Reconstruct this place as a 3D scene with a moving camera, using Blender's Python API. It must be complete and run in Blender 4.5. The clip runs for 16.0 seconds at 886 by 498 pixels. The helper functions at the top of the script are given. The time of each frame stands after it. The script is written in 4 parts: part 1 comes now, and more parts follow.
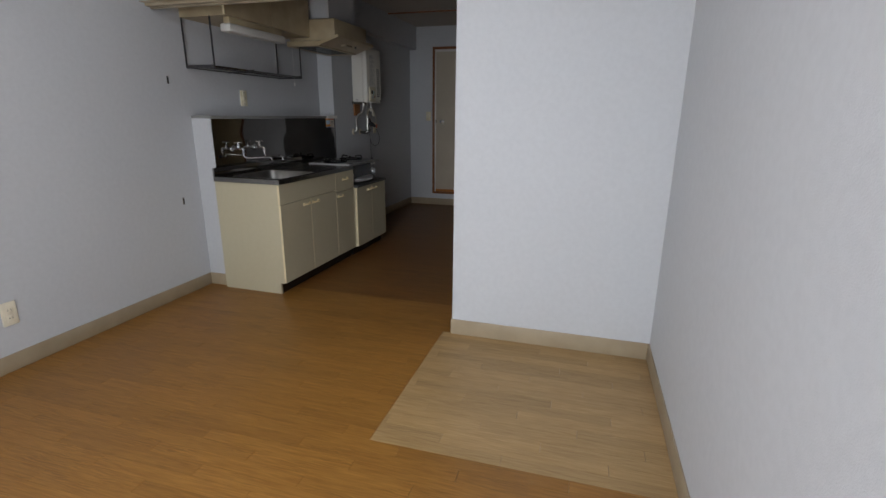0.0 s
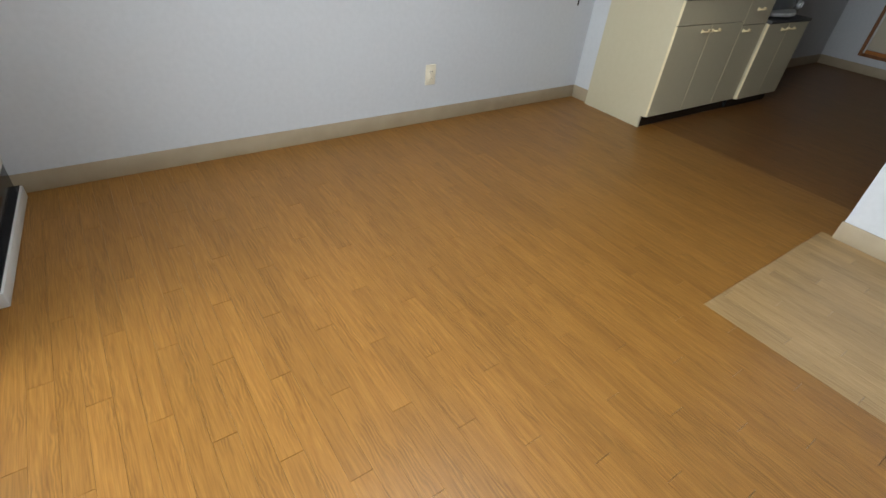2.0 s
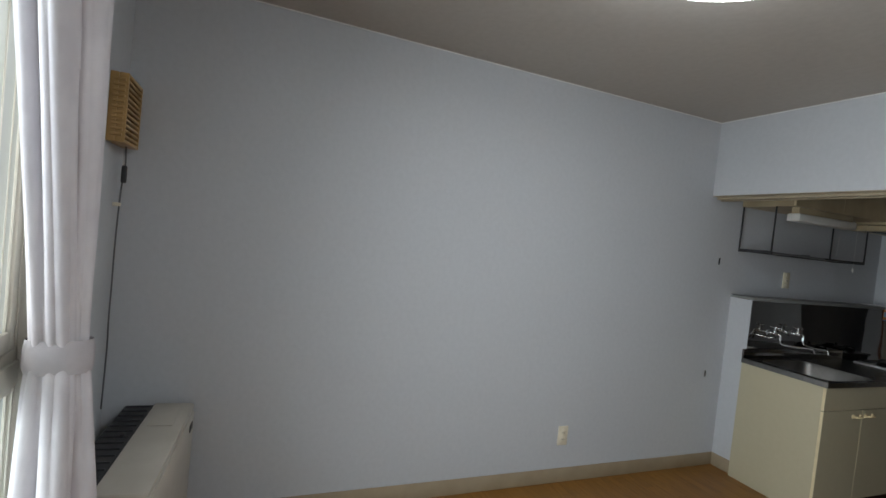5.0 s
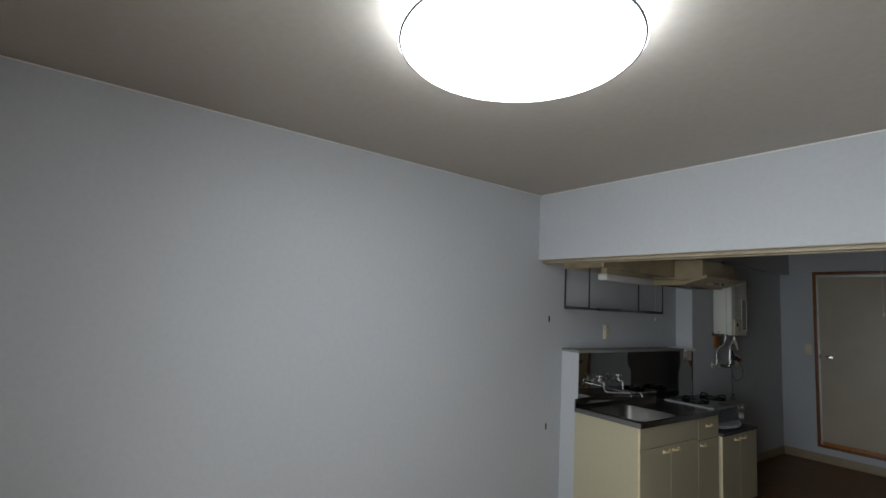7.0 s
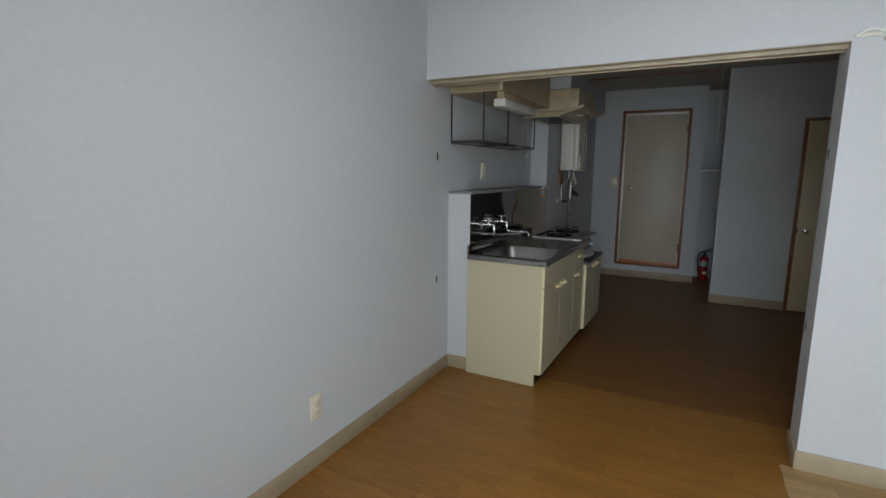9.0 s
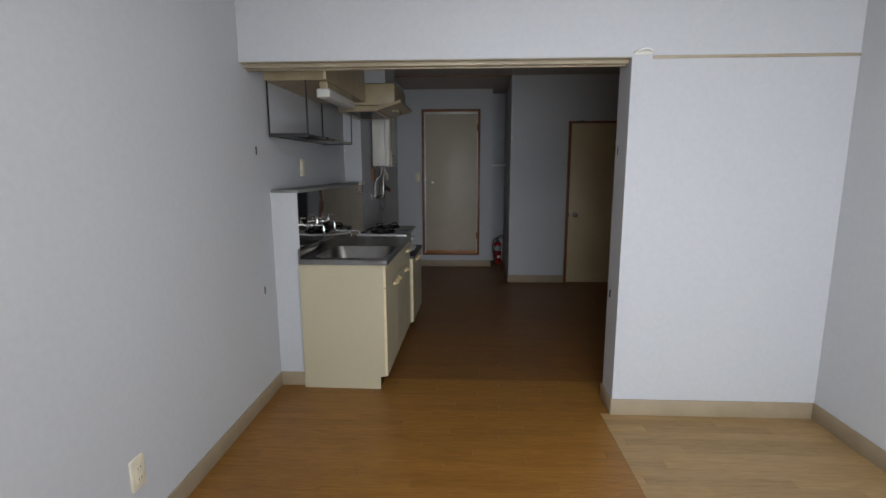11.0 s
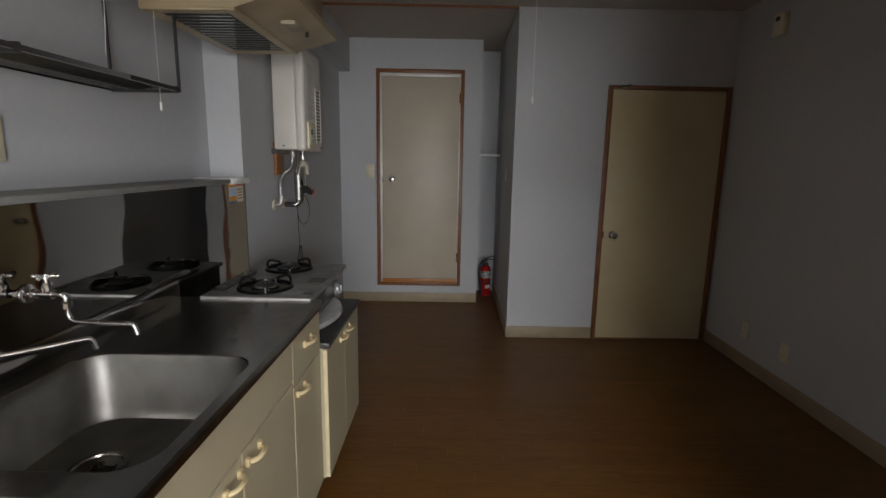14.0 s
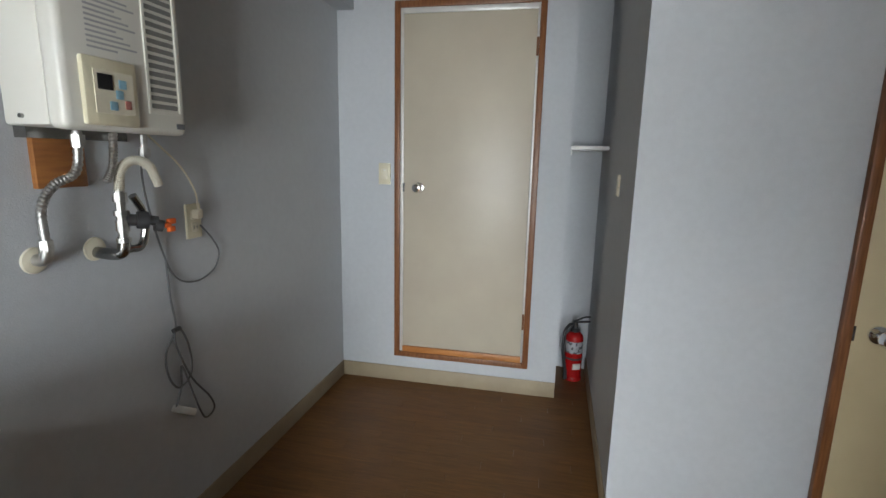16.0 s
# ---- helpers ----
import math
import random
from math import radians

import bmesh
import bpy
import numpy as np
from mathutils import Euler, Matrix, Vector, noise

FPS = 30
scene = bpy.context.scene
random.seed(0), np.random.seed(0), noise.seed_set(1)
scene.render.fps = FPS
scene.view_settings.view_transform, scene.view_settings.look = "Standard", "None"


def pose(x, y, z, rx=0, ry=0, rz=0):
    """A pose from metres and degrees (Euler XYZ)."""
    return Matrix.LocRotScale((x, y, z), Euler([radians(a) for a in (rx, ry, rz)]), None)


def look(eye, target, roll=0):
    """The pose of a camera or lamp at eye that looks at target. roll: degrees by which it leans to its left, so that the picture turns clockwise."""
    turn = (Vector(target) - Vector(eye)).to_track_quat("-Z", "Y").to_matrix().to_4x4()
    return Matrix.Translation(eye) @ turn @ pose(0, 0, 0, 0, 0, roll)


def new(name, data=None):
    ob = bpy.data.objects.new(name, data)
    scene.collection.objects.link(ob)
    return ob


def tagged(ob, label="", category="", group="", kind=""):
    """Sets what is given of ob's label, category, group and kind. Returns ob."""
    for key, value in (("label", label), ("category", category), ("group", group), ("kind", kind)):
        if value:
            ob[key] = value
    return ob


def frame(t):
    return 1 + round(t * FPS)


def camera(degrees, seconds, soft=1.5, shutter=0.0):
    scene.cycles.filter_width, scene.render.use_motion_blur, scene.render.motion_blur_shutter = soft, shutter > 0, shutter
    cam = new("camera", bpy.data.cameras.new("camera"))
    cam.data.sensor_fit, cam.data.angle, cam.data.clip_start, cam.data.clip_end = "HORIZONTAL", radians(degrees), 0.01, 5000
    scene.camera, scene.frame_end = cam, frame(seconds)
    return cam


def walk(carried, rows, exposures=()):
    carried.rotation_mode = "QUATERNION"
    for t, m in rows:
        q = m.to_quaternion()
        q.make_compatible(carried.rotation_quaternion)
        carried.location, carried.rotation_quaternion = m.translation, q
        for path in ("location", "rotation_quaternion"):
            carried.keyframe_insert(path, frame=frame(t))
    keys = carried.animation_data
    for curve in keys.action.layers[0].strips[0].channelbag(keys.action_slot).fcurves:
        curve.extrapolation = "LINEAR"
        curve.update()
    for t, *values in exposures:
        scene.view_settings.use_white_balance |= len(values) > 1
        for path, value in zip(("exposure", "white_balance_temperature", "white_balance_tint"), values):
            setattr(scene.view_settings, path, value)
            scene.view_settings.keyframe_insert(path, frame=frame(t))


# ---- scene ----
cam = camera(85.3, 16.0)
PATH = [
    (0, (2.697, -2.879, 1.268), (2.159, -1.029, 0.732), 0.5),
    (0.5, (2.668, -2.864, 1.177), (2.132, -1.135, 0.325), 3.3),
    (1, (2.612, -2.891, 1.168), (1.914, -1.326, 0.136), 4.9),
    (1.5, (2.518, -2.963, 1.167), (1.52, -1.642, 0.046), 5.7),
    (2, (2.445, -3.036, 1.172), (1.176, -2.038, -0.008), 6.0),
    (2.5, (2.386, -3.164, 1.165), (0.981, -2.409, -0.042), 7.4),
    (3, (2.376, -3.243, 1.132), (0.848, -2.639, -0.008), 6.4),
    (3.5, (2.366, -3.289, 1.192), (0.705, -2.771, 0.207), 6.0),
    (4, (2.365, -3.295, 1.293), (0.555, -2.728, 0.657), 6.7),
    (4.5, (2.399, -3.276, 1.382), (0.526, -2.63, 1.11), 6.5),
    (4.7, (2.401, -3.28, 1.419), (0.529, -2.597, 1.254), 6.3),
    (6.8, (2.527, -3.14, 1.568), (0.879, -2.036, 1.824), 3.2),
    (7, (2.522, -3.102, 1.548), (0.927, -1.917, 1.775), 3.1),
    (7.5, (2.432, -2.994, 1.48), (0.959, -1.643, 1.527), 3.4),
    (8, (2.101, -2.982, 1.385), (0.813, -1.463, 1.198), 2.1),
    (8.5, (1.748, -2.981, 1.365), (0.571, -1.398, 1.032), 0.7),
    (9, (1.492, -2.935, 1.383), (0.578, -1.185, 1.063), 0.4),
    (9.5, (1.292, -2.959, 1.395), (0.764, -1.057, 1.073), 0.1),
    (10, (1.227, -2.981, 1.393), (0.956, -1.029, 1.053), 0.6),
    (10.2, (1.246, -2.987, 1.392), (1.021, -1.027, 1.065), 0.3),
    (12.3, (1.046, -2.178, 1.356), (1.046, -0.209, 1.005), 0.6),
    (12.5, (1.059, -2.01, 1.36), (1.046, -0.042, 1.004), 0.2),
    (13, (1.052, -1.583, 1.345), (1.055, 0.379, 0.954), 0.6),
    (13.5, (1.101, -1.166, 1.348), (1.146, 0.798, 0.969), 0.2),
    (14, (1.168, -0.707, 1.345), (1.185, 1.261, 0.989), 1.0),
    (14.5, (1.211, -0.245, 1.333), (1.302, 1.711, 0.927), 1.0),
    (15, (1.296, 0.245, 1.334), (1.293, 2.201, 0.913), 0.3),
    (15.5, (1.354, 0.712, 1.344), (1.31, 2.673, 0.952), 0.2),
    (16, (1.408, 1.177, 1.349), (1.014, 3.102, 0.976), 1.2),
]
walk(cam, [(t, look(eye, target, roll)) for t, eye, target, roll in PATH],
     exposures=[(0, -1.05, 6600, 16), (0.5, -0.95, 6600, 16), (1, -0.82, 6600, 16), (1.5, -0.7, 6500, 13), (2, -0.52, 6500, 10), (2.5, -0.55, 6350, 10), (3, -0.77, 6380, 11), (3.5, -1.0, 6500, 11), (4, -1.18, 6450, 11), (4.5, -1.35, 6430, 10), (7, -1.4, 6450, 10), (7.5, -1.4, 6450, 10), (8, -1.35, 6450, 10), (8.5, -1.15, 6450, 10), (9, -1.05, 6450, 10), (10, -1, 6500, 13), (12.5, -0.87, 6650, 15), (13, -0.9, 6900, 15), (13.5, -0.7, 6950, 16), (14, -0.15, 7000, 16), (14.5, 0.66, 6950, 16), (15, 1.0, 6700, 14), (15.5, 1.2, 6600, 12), (16, 1.12, 6500, 10)])

# ---- world and lights ----
world = bpy.data.worlds.new("sky")
scene.world = world
world.use_nodes = True
wn = world.node_tree.nodes
sky = wn.new("ShaderNodeTexSky")
sky.sky_type = "NISHITA"
sky.sun_disc = False
sky.sun_elevation, sky.sun_rotation = radians(35), radians(200)
wn["Background"].inputs["Strength"].default_value = 0.12
world.node_tree.links.new(sky.outputs[0], wn["Background"].inputs["Color"])
sun = new("sun", bpy.data.lights.new("sun", "SUN"))
sun.data.energy, sun.data.angle, sun.data.color = 0.8, radians(20), (1.0, 0.96, 0.9)
sun.matrix_world = look((1.5, -10, 8), (1.0, -3, 0))

daylight = new("window_daylight", bpy.data.lights.new("window_daylight", "AREA"))
daylight.data.shape, daylight.data.size, daylight.data.size_y = "RECTANGLE", 2.0, 1.85
daylight.data.energy, daylight.data.color = 112.0, (0.89, 0.955, 1.0)
daylight.data.spread = radians(138)
daylight.matrix_world = look((1.92, -3.97, 1.12), (1.92, 0.0, 0.60))


# ---- mesh helpers ----
def box(bm, x0, y0, z0, x1, y1, z1, bevel=0.0, seg=2):
    """An axis-aligned box, with rounded edges if bevel is given."""
    r = bmesh.ops.create_cube(bm, size=1.0)
    for v in r["verts"]:
        v.co = Vector(((x0 + x1) / 2 + v.co.x * (x1 - x0), (y0 + y1) / 2 + v.co.y * (y1 - y0), (z0 + z1) / 2 + v.co.z * (z1 - z0)))
    if bevel:
        edges = list({e for v in r["verts"] for e in v.link_edges})
        bmesh.ops.bevel(bm, geom=edges, offset=bevel, segments=seg, profile=0.5, affect="EDGES")
    return bm


def boxes(*specs, bevel=0.0, seg=2):
    bm = bmesh.new()
    for s in specs:
        box(bm, *s, bevel=bevel, seg=seg)
    return bm


def cyl(bm, p0, p1, r0, r1=None, n=20, cap=True):
    """A cylinder or cone from p0 to p1."""
    p0, p1 = Vector(p0), Vector(p1)
    d = p1 - p0
    m = Matrix.Translation((p0 + p1) / 2) @ d.to_track_quat("Z", "Y").to_matrix().to_4x4()
    bmesh.ops.create_cone(bm, cap_ends=cap, segments=n, radius1=r0, radius2=r0 if r1 is None else r1, depth=d.length, matrix=m)
    return bm


def cyls(*specs, n=20):
    bm = bmesh.new()
    for s in specs:
        cyl(bm, *s, n=n)
    return bm


def lathe(profile, n=32, m=None):
    """A turned body round z from (radius, height) pairs."""
    bm = bmesh.new()
    rings = []
    for r, z in profile:
        rings.append([bm.verts.new((r * math.cos(2 * math.pi * i / n), r * math.sin(2 * math.pi * i / n), z)) for i in range(n)])
    for a, b in zip(rings, rings[1:]):
        for i in range(n):
            bm.faces.new((a[i], a[(i + 1) % n], b[(i + 1) % n], b[i]))
    bm.faces.new(rings[0][::-1])
    bm.faces.new(rings[-1])
    if m:
        bmesh.ops.transform(bm, matrix=m, verts=bm.verts)
    return bm


def smooth_path(points, k=8):
    """A Catmull-Rom line through the points."""
    p = [Vector(q) for q in points]
    p = [2 * p[0] - p[1]] + p + [2 * p[-1] - p[-2]]
    out = []
    for i in range(1, len(p) - 2):
        for j in range(k):
            t = j / k
            out.append(0.5 * (2 * p[i] + (p[i + 1] - p[i - 1]) * t + (2 * p[i - 1] - 5 * p[i] + 4 * p[i + 1] - p[i + 2]) * t * t + (3 * p[i] - p[i - 1] - 3 * p[i + 1] + p[i + 2]) * t ** 3))
    return out + [p[-2]]


def tube(points, r, n=10, k=8, bm=None, wave=0.0):
    """A round pipe or cable through the points; wave gives it corrugation."""
    bm = bm or bmesh.new()
    pts = smooth_path(points, k) if k > 1 else [Vector(q) for q in points]
    rings, side = [], None
    for i, p in enumerate(pts):
        d = (pts[min(i + 1, len(pts) - 1)] - pts[max(i - 1, 0)]).normalized()
        if side is None:
            side = d.orthogonal().normalized()
        side = (side - d * side.dot(d)).normalized()
        up = d.cross(side)
        rr = r * (1 + wave * (i % 2))
        rings.append([bm.verts.new(p + rr * (side * math.cos(2 * math.pi * a / n) + up * math.sin(2 * math.pi * a / n))) for a in range(n)])
    for a, b in zip(rings, rings[1:]):
        for i in range(n):
            bm.faces.new((a[i], a[(i + 1) % n], b[(i + 1) % n], b[i]))
    bm.faces.new(rings[0][::-1])
    bm.faces.new(rings[-1])
    return bm


def mesh_of(name, bm, material, smooth=True):
    bmesh.ops.recalc_face_normals(bm, faces=bm.faces)
    me = bpy.data.meshes.new(name)
    bm.to_mesh(me)
    bm.free()
    me.materials.append(material)
    if smooth:
        for p in me.polygons:
            p.use_smooth = True
        me.set_sharp_from_angle(angle=radians(35))
    return me


def part(name, bm, material, parent, label="", smooth=True):
    """One mesh object under a thing or a part."""
    ob = new(name, mesh_of(name, bm, material, smooth))
    ob.parent = parent
    return tagged(ob, label)


def thing(name, label, category, m=None, group=""):
    ob = new(name)
    ob.empty_display_size = 0.1
    ob.matrix_world = m or Matrix()
    return tagged(ob, label, category, group)


def solid(name, bm, material, label, category="", kind="structure", m=None, group="", smooth=True):
    """A thing or a piece of the setting that is one mesh."""
    ob = new(name, mesh_of(name, bm, material, smooth))
    if m:
        ob.matrix_world = m
    return tagged(ob, label, category, group, kind)


# ---- materials ----
def material(name, color, rough=0.5, metal=0.0, color2=None, scale=20.0, detail=4.0, bump=0.0, bump_scale=200.0, stretch=(1, 1, 1), spread=(0.35, 0.65), spec=0.5, rough2=None, coat=0.0, bump_detail=3.0):
    """Principled surface with two scales of variation: a colour mottle and a fine relief."""
    m = bpy.data.materials.new(name)
    m.use_nodes = True
    nt = m.node_tree
    n, l = nt.nodes, nt.links
    b = n["Principled BSDF"]
    b.inputs["Roughness"].default_value, b.inputs["Metallic"].default_value = rough, metal
    b.inputs["Specular IOR Level"].default_value = spec
    b.inputs["Coat Weight"].default_value = coat
    co = n.new("ShaderNodeTexCoord")
    mp = n.new("ShaderNodeMapping")
    mp.inputs["Scale"].default_value = stretch
    l.new(co.outputs["Object"], mp.inputs["Vector"])
    big = n.new("ShaderNodeTexNoise")
    big.inputs["Scale"].default_value, big.inputs["Detail"].default_value = scale, detail
    l.new(mp.outputs[0], big.inputs["Vector"])
    ramp = n.new("ShaderNodeValToRGB")
    c2 = color2 or tuple(c * 0.9 for c in color)
    ramp.color_ramp.elements[0].color, ramp.color_ramp.elements[1].color = (*c2, 1), (*color, 1)
    ramp.color_ramp.elements[0].position, ramp.color_ramp.elements[1].position = spread
    l.new(big.outputs["Fac"], ramp.inputs["Fac"])
    l.new(ramp.outputs["Color"], b.inputs["Base Color"])
    if rough2 is not None:
        mr = n.new("ShaderNodeMapRange")
        mr.inputs["To Min"].default_value, mr.inputs["To Max"].default_value = rough, rough2
        l.new(big.outputs["Fac"], mr.inputs["Value"])
        l.new(mr.outputs[0], b.inputs["Roughness"])
    if bump:
        fine = n.new("ShaderNodeTexNoise")
        fine.inputs["Scale"].default_value, fine.inputs["Detail"].default_value = bump_scale, bump_detail
        l.new(mp.outputs[0], fine.inputs["Vector"])
        bp = n.new("ShaderNodeBump")
        bp.inputs["Strength"].default_value, bp.inputs["Distance"].default_value = bump, 0.002
        l.new(fine.outputs["Fac"], bp.inputs["Height"])
        l.new(bp.outputs[0], b.inputs["Normal"])
    return m


def wood_floor(name, light, dark, rough=0.35, tone=(0.90, 1.07), figure=0.76):
    """Printed oak: long grain along x, a tone of its own for each board."""
    m = bpy.data.materials.new(name)
    m.use_nodes = True
    nt = m.node_tree
    n, l = nt.nodes, nt.links
    b = n["Principled BSDF"]
    co = n.new("ShaderNodeNewGeometry")
    info = n.new("ShaderNodeObjectInfo")
    isl = n.new("ShaderNodeMath")
    isl.operation = "ADD"
    l.new(info.outputs["Random"], isl.inputs[0])
    l.new(co.outputs["Random Per Island"], isl.inputs[1])
    off = n.new("ShaderNodeVectorMath")
    off.operation = "MULTIPLY_ADD"
    shift = n.new("ShaderNodeCombineXYZ")
    l.new(isl.outputs[0], shift.inputs["X"])
    l.new(isl.outputs[0], shift.inputs["Y"])
    off.inputs[1].default_value = (7.0, 3.0, 0)
    l.new(shift.outputs[0], off.inputs[0])
    l.new(co.outputs["Position"], off.inputs[2])
    mp = n.new("ShaderNodeMapping")
    mp.inputs["Scale"].default_value = (1.3, 20.0, 20.0)
    l.new(off.outputs[0], mp.inputs["Vector"])
    grain = n.new("ShaderNodeTexNoise")
    grain.inputs["Scale"].default_value, grain.inputs["Detail"].default_value, grain.inputs["Distortion"].default_value = 3.0, 5.0, 2.0
    l.new(mp.outputs[0], grain.inputs["Vector"])
    ramp = n.new("ShaderNodeValToRGB")
    ramp.color_ramp.elements[0].color, ramp.color_ramp.elements[1].color = (*dark, 1), (*light, 1)
    ramp.color_ramp.elements[0].position, ramp.color_ramp.elements[1].position = 0.26, 0.74
    l.new(grain.outputs["Fac"], ramp.inputs["Fac"])
    pore = n.new("ShaderNodeTexNoise")
    mp2 = n.new("ShaderNodeMapping")
    mp2.inputs["Scale"].default_value = (5.0, 240.0, 240.0)
    l.new(off.outputs[0], mp2.inputs["Vector"])
    l.new(mp2.outputs[0], pore.inputs["Vector"])
    pore.inputs["Scale"].default_value, pore.inputs["Detail"].default_value = 2.0, 3.0
    hs = n.new("ShaderNodeHueSaturation")
    val = n.new("ShaderNodeMapRange")
    val.inputs["To Min"].default_value, val.inputs["To Max"].default_value = tone
    frac = n.new("ShaderNodeMath")
    frac.operation = "FRACT"
    l.new(isl.outputs[0], frac.inputs[0])
    l.new(frac.outputs[0], val.inputs["Value"])
    l.new(val.outputs[0], hs.inputs["Value"])
    l.new(ramp.outputs["Color"], hs.inputs["Color"])
    mix = n.new("ShaderNodeMix")
    mix.data_type, mix.blend_type = "RGBA", "MULTIPLY"
    pr = n.new("ShaderNodeMapRange")
    pr.inputs["From Min"].default_value, pr.inputs["From Max"].default_value = 0.35, 0.6
    pr.inputs["To Min"].default_value, pr.inputs["To Max"].default_value = 0.80, 1.0
    l.new(pore.outputs["Fac"], pr.inputs["Value"])
    mix.inputs["Factor"].default_value = 1.0
    l.new(hs.outputs["Color"], mix.inputs["A"])
    l.new(pr.outputs[0], mix.inputs["B"])
    patch = n.new("ShaderNodeTexNoise")
    mp3 = n.new("ShaderNodeMapping")
    mp3.inputs["Scale"].default_value = (2.2, 9.0, 9.0)
    l.new(off.outputs[0], mp3.inputs["Vector"])
    l.new(mp3.outputs[0], patch.inputs["Vector"])
    patch.inputs["Scale"].default_value, patch.inputs["Detail"].default_value = 1.6, 2.0
    pm = n.new("ShaderNodeMapRange")
    pm.inputs["From Min"].default_value, pm.inputs["From Max"].default_value = 0.50, 0.62
    l.new(patch.outputs["Fac"], pm.inputs["Value"])
    wave = n.new("ShaderNodeTexWave")
    wave.bands_direction = "Y"
    wave.inputs["Scale"].default_value, wave.inputs["Distortion"].default_value = 34.0, 11.0
    wave.inputs["Detail"].default_value, wave.inputs["Detail Scale"].default_value = 2.0, 0.9
    mp4 = n.new("ShaderNodeMapping")
    mp4.inputs["Scale"].default_value = (0.35, 1.0, 1.0)
    l.new(off.outputs[0], mp4.inputs["Vector"])
    l.new(mp4.outputs[0], wave.inputs["Vector"])
    wr = n.new("ShaderNodeMapRange")
    wr.inputs["To Min"].default_value, wr.inputs["To Max"].default_value = figure, 1.07
    l.new(wave.outputs["Fac"], wr.inputs["Value"])
    fig = n.new("ShaderNodeMix")
    fig.data_type, fig.blend_type = "RGBA", "MULTIPLY"
    l.new(pm.outputs[0], fig.inputs["Factor"])
    l.new(mix.outputs["Result"], fig.inputs["A"])
    l.new(wr.outputs[0], fig.inputs["B"])
    l.new(fig.outputs["Result"], b.inputs["Base Color"])
    b.inputs["Specular IOR Level"].default_value = 0.4
    b.inputs["Roughness"].default_value = rough
    bp = n.new("ShaderNodeBump")
    bp.inputs["Strength"].default_value, bp.inputs["Distance"].default_value = 0.15, 0.001
    l.new(pore.outputs["Fac"], bp.inputs["Height"])
    l.new(bp.outputs[0], b.inputs["Normal"])
    return m


def glass(name, rough=0.0, tint=(1, 1, 1), cloud=0.0):
    m = bpy.data.materials.new(name)
    m.use_nodes = True
    nt = m.node_tree
    b = nt.nodes["Principled BSDF"]
    b.inputs["Transmission Weight"].default_value, b.inputs["Roughness"].default_value, b.inputs["IOR"].default_value = 1.0, rough, 1.45
    b.inputs["Base Color"].default_value = (*tint, 1)
    return m


def glow(name, color, strength):
    m = bpy.data.materials.new(name)
    m.use_nodes = True
    b = m.node_tree.nodes["Principled BSDF"]
    b.inputs["Base Color"].default_value = (0.9, 0.9, 0.9, 1)
    b.inputs["Emission Color"].default_value, b.inputs["Emission Strength"].default_value = (*color, 1), strength
    return m


M_WALL = material("wallpaper", (0.53, 0.545, 0.565), 0.85, color2=(0.51, 0.525, 0.545), scale=40, bump=0.35, bump_scale=260, spec=0.2)
M_CEIL = material("ceiling_paper", (0.46, 0.43, 0.39), 0.9, color2=(0.44, 0.41, 0.37), scale=30, bump=0.5, bump_scale=180, spec=0.2)
M_BASE = material("vinyl_skirting", (0.36, 0.29, 0.195), 0.5, color2=(0.32, 0.255, 0.17), scale=8, bump=0.05)
M_FLOOR = wood_floor("oak_print_vinyl", (0.342, 0.163, 0.035), (0.222, 0.097, 0.017), 0.38)
# the same print in a darker brown, for the kitchen boards
M_FLOOR_K = wood_floor("darker_brown_print_vinyl", (0.245, 0.109, 0.026), (0.145, 0.061, 0.013), 0.42, (0.91, 1.06), 0.82)
M_FADED = wood_floor("faded_oak_print_vinyl", (0.44, 0.292, 0.136), (0.31, 0.190, 0.077), 0.42, (0.86, 1.10), 0.84)
M_JOINT = material("floor_joint", (0.13, 0.056, 0.016), 0.6)
M_CREAM = material("cream_laminate", (0.49, 0.443, 0.310), 0.38, color2=(0.478, 0.432, 0.300), scale=30, bump=0.06, bump_scale=400)
M_CREAM_EDGE = material("cream_edge_band", (0.72, 0.62, 0.40), 0.4)
M_HANDLE = material("cream_plastic", (0.75, 0.62, 0.36), 0.3)
M_STEEL = material("brushed_steel", (0.36, 0.355, 0.34), 0.17, 1.0, color2=(0.28, 0.275, 0.265), scale=28, detail=9, bump=0.03, bump_scale=500, rough2=0.30)
M_STEEL_DARK = material("backsplash_steel", (0.36, 0.35, 0.33), 0.02, 1.0, color2=(0.30, 0.29, 0.28), scale=3, rough2=0.04, bump=1.0, bump_scale=5, bump_detail=0.4)
M_PIPE = material("dull_chrome", (0.58, 0.57, 0.55), 0.34, 1.0, color2=(0.40, 0.39, 0.37), scale=40, rough2=0.5)
M_ALU = material("pale_aluminium", (0.70, 0.68, 0.65), 0.42, 0.35, color2=(0.62, 0.60, 0.57), scale=12)
M_CHROME = material("chrome", (0.85, 0.85, 0.86), 0.08, 1.0)
M_DOOR = material("cream_door_paint", (0.60, 0.50, 0.31), 0.42, color2=(0.56, 0.46, 0.28), scale=4, bump=0.08, bump_scale=120)
M_DOOR_GREY = material("beige_door_laminate", (0.52, 0.46, 0.36), 0.42, color2=(0.48, 0.42, 0.33), scale=4, bump=0.08, bump_scale=120)
M_BROWN = material("brown_wood_trim", (0.25, 0.098, 0.034), 0.4, color2=(0.16, 0.058, 0.02), scale=6, stretch=(20, 20, 1.5), bump=0.1)
M_BLACK = material("black_enamel", (0.012, 0.012, 0.013), 0.18)
M_DARK = material("dark_plastic", (0.035, 0.035, 0.037), 0.45)
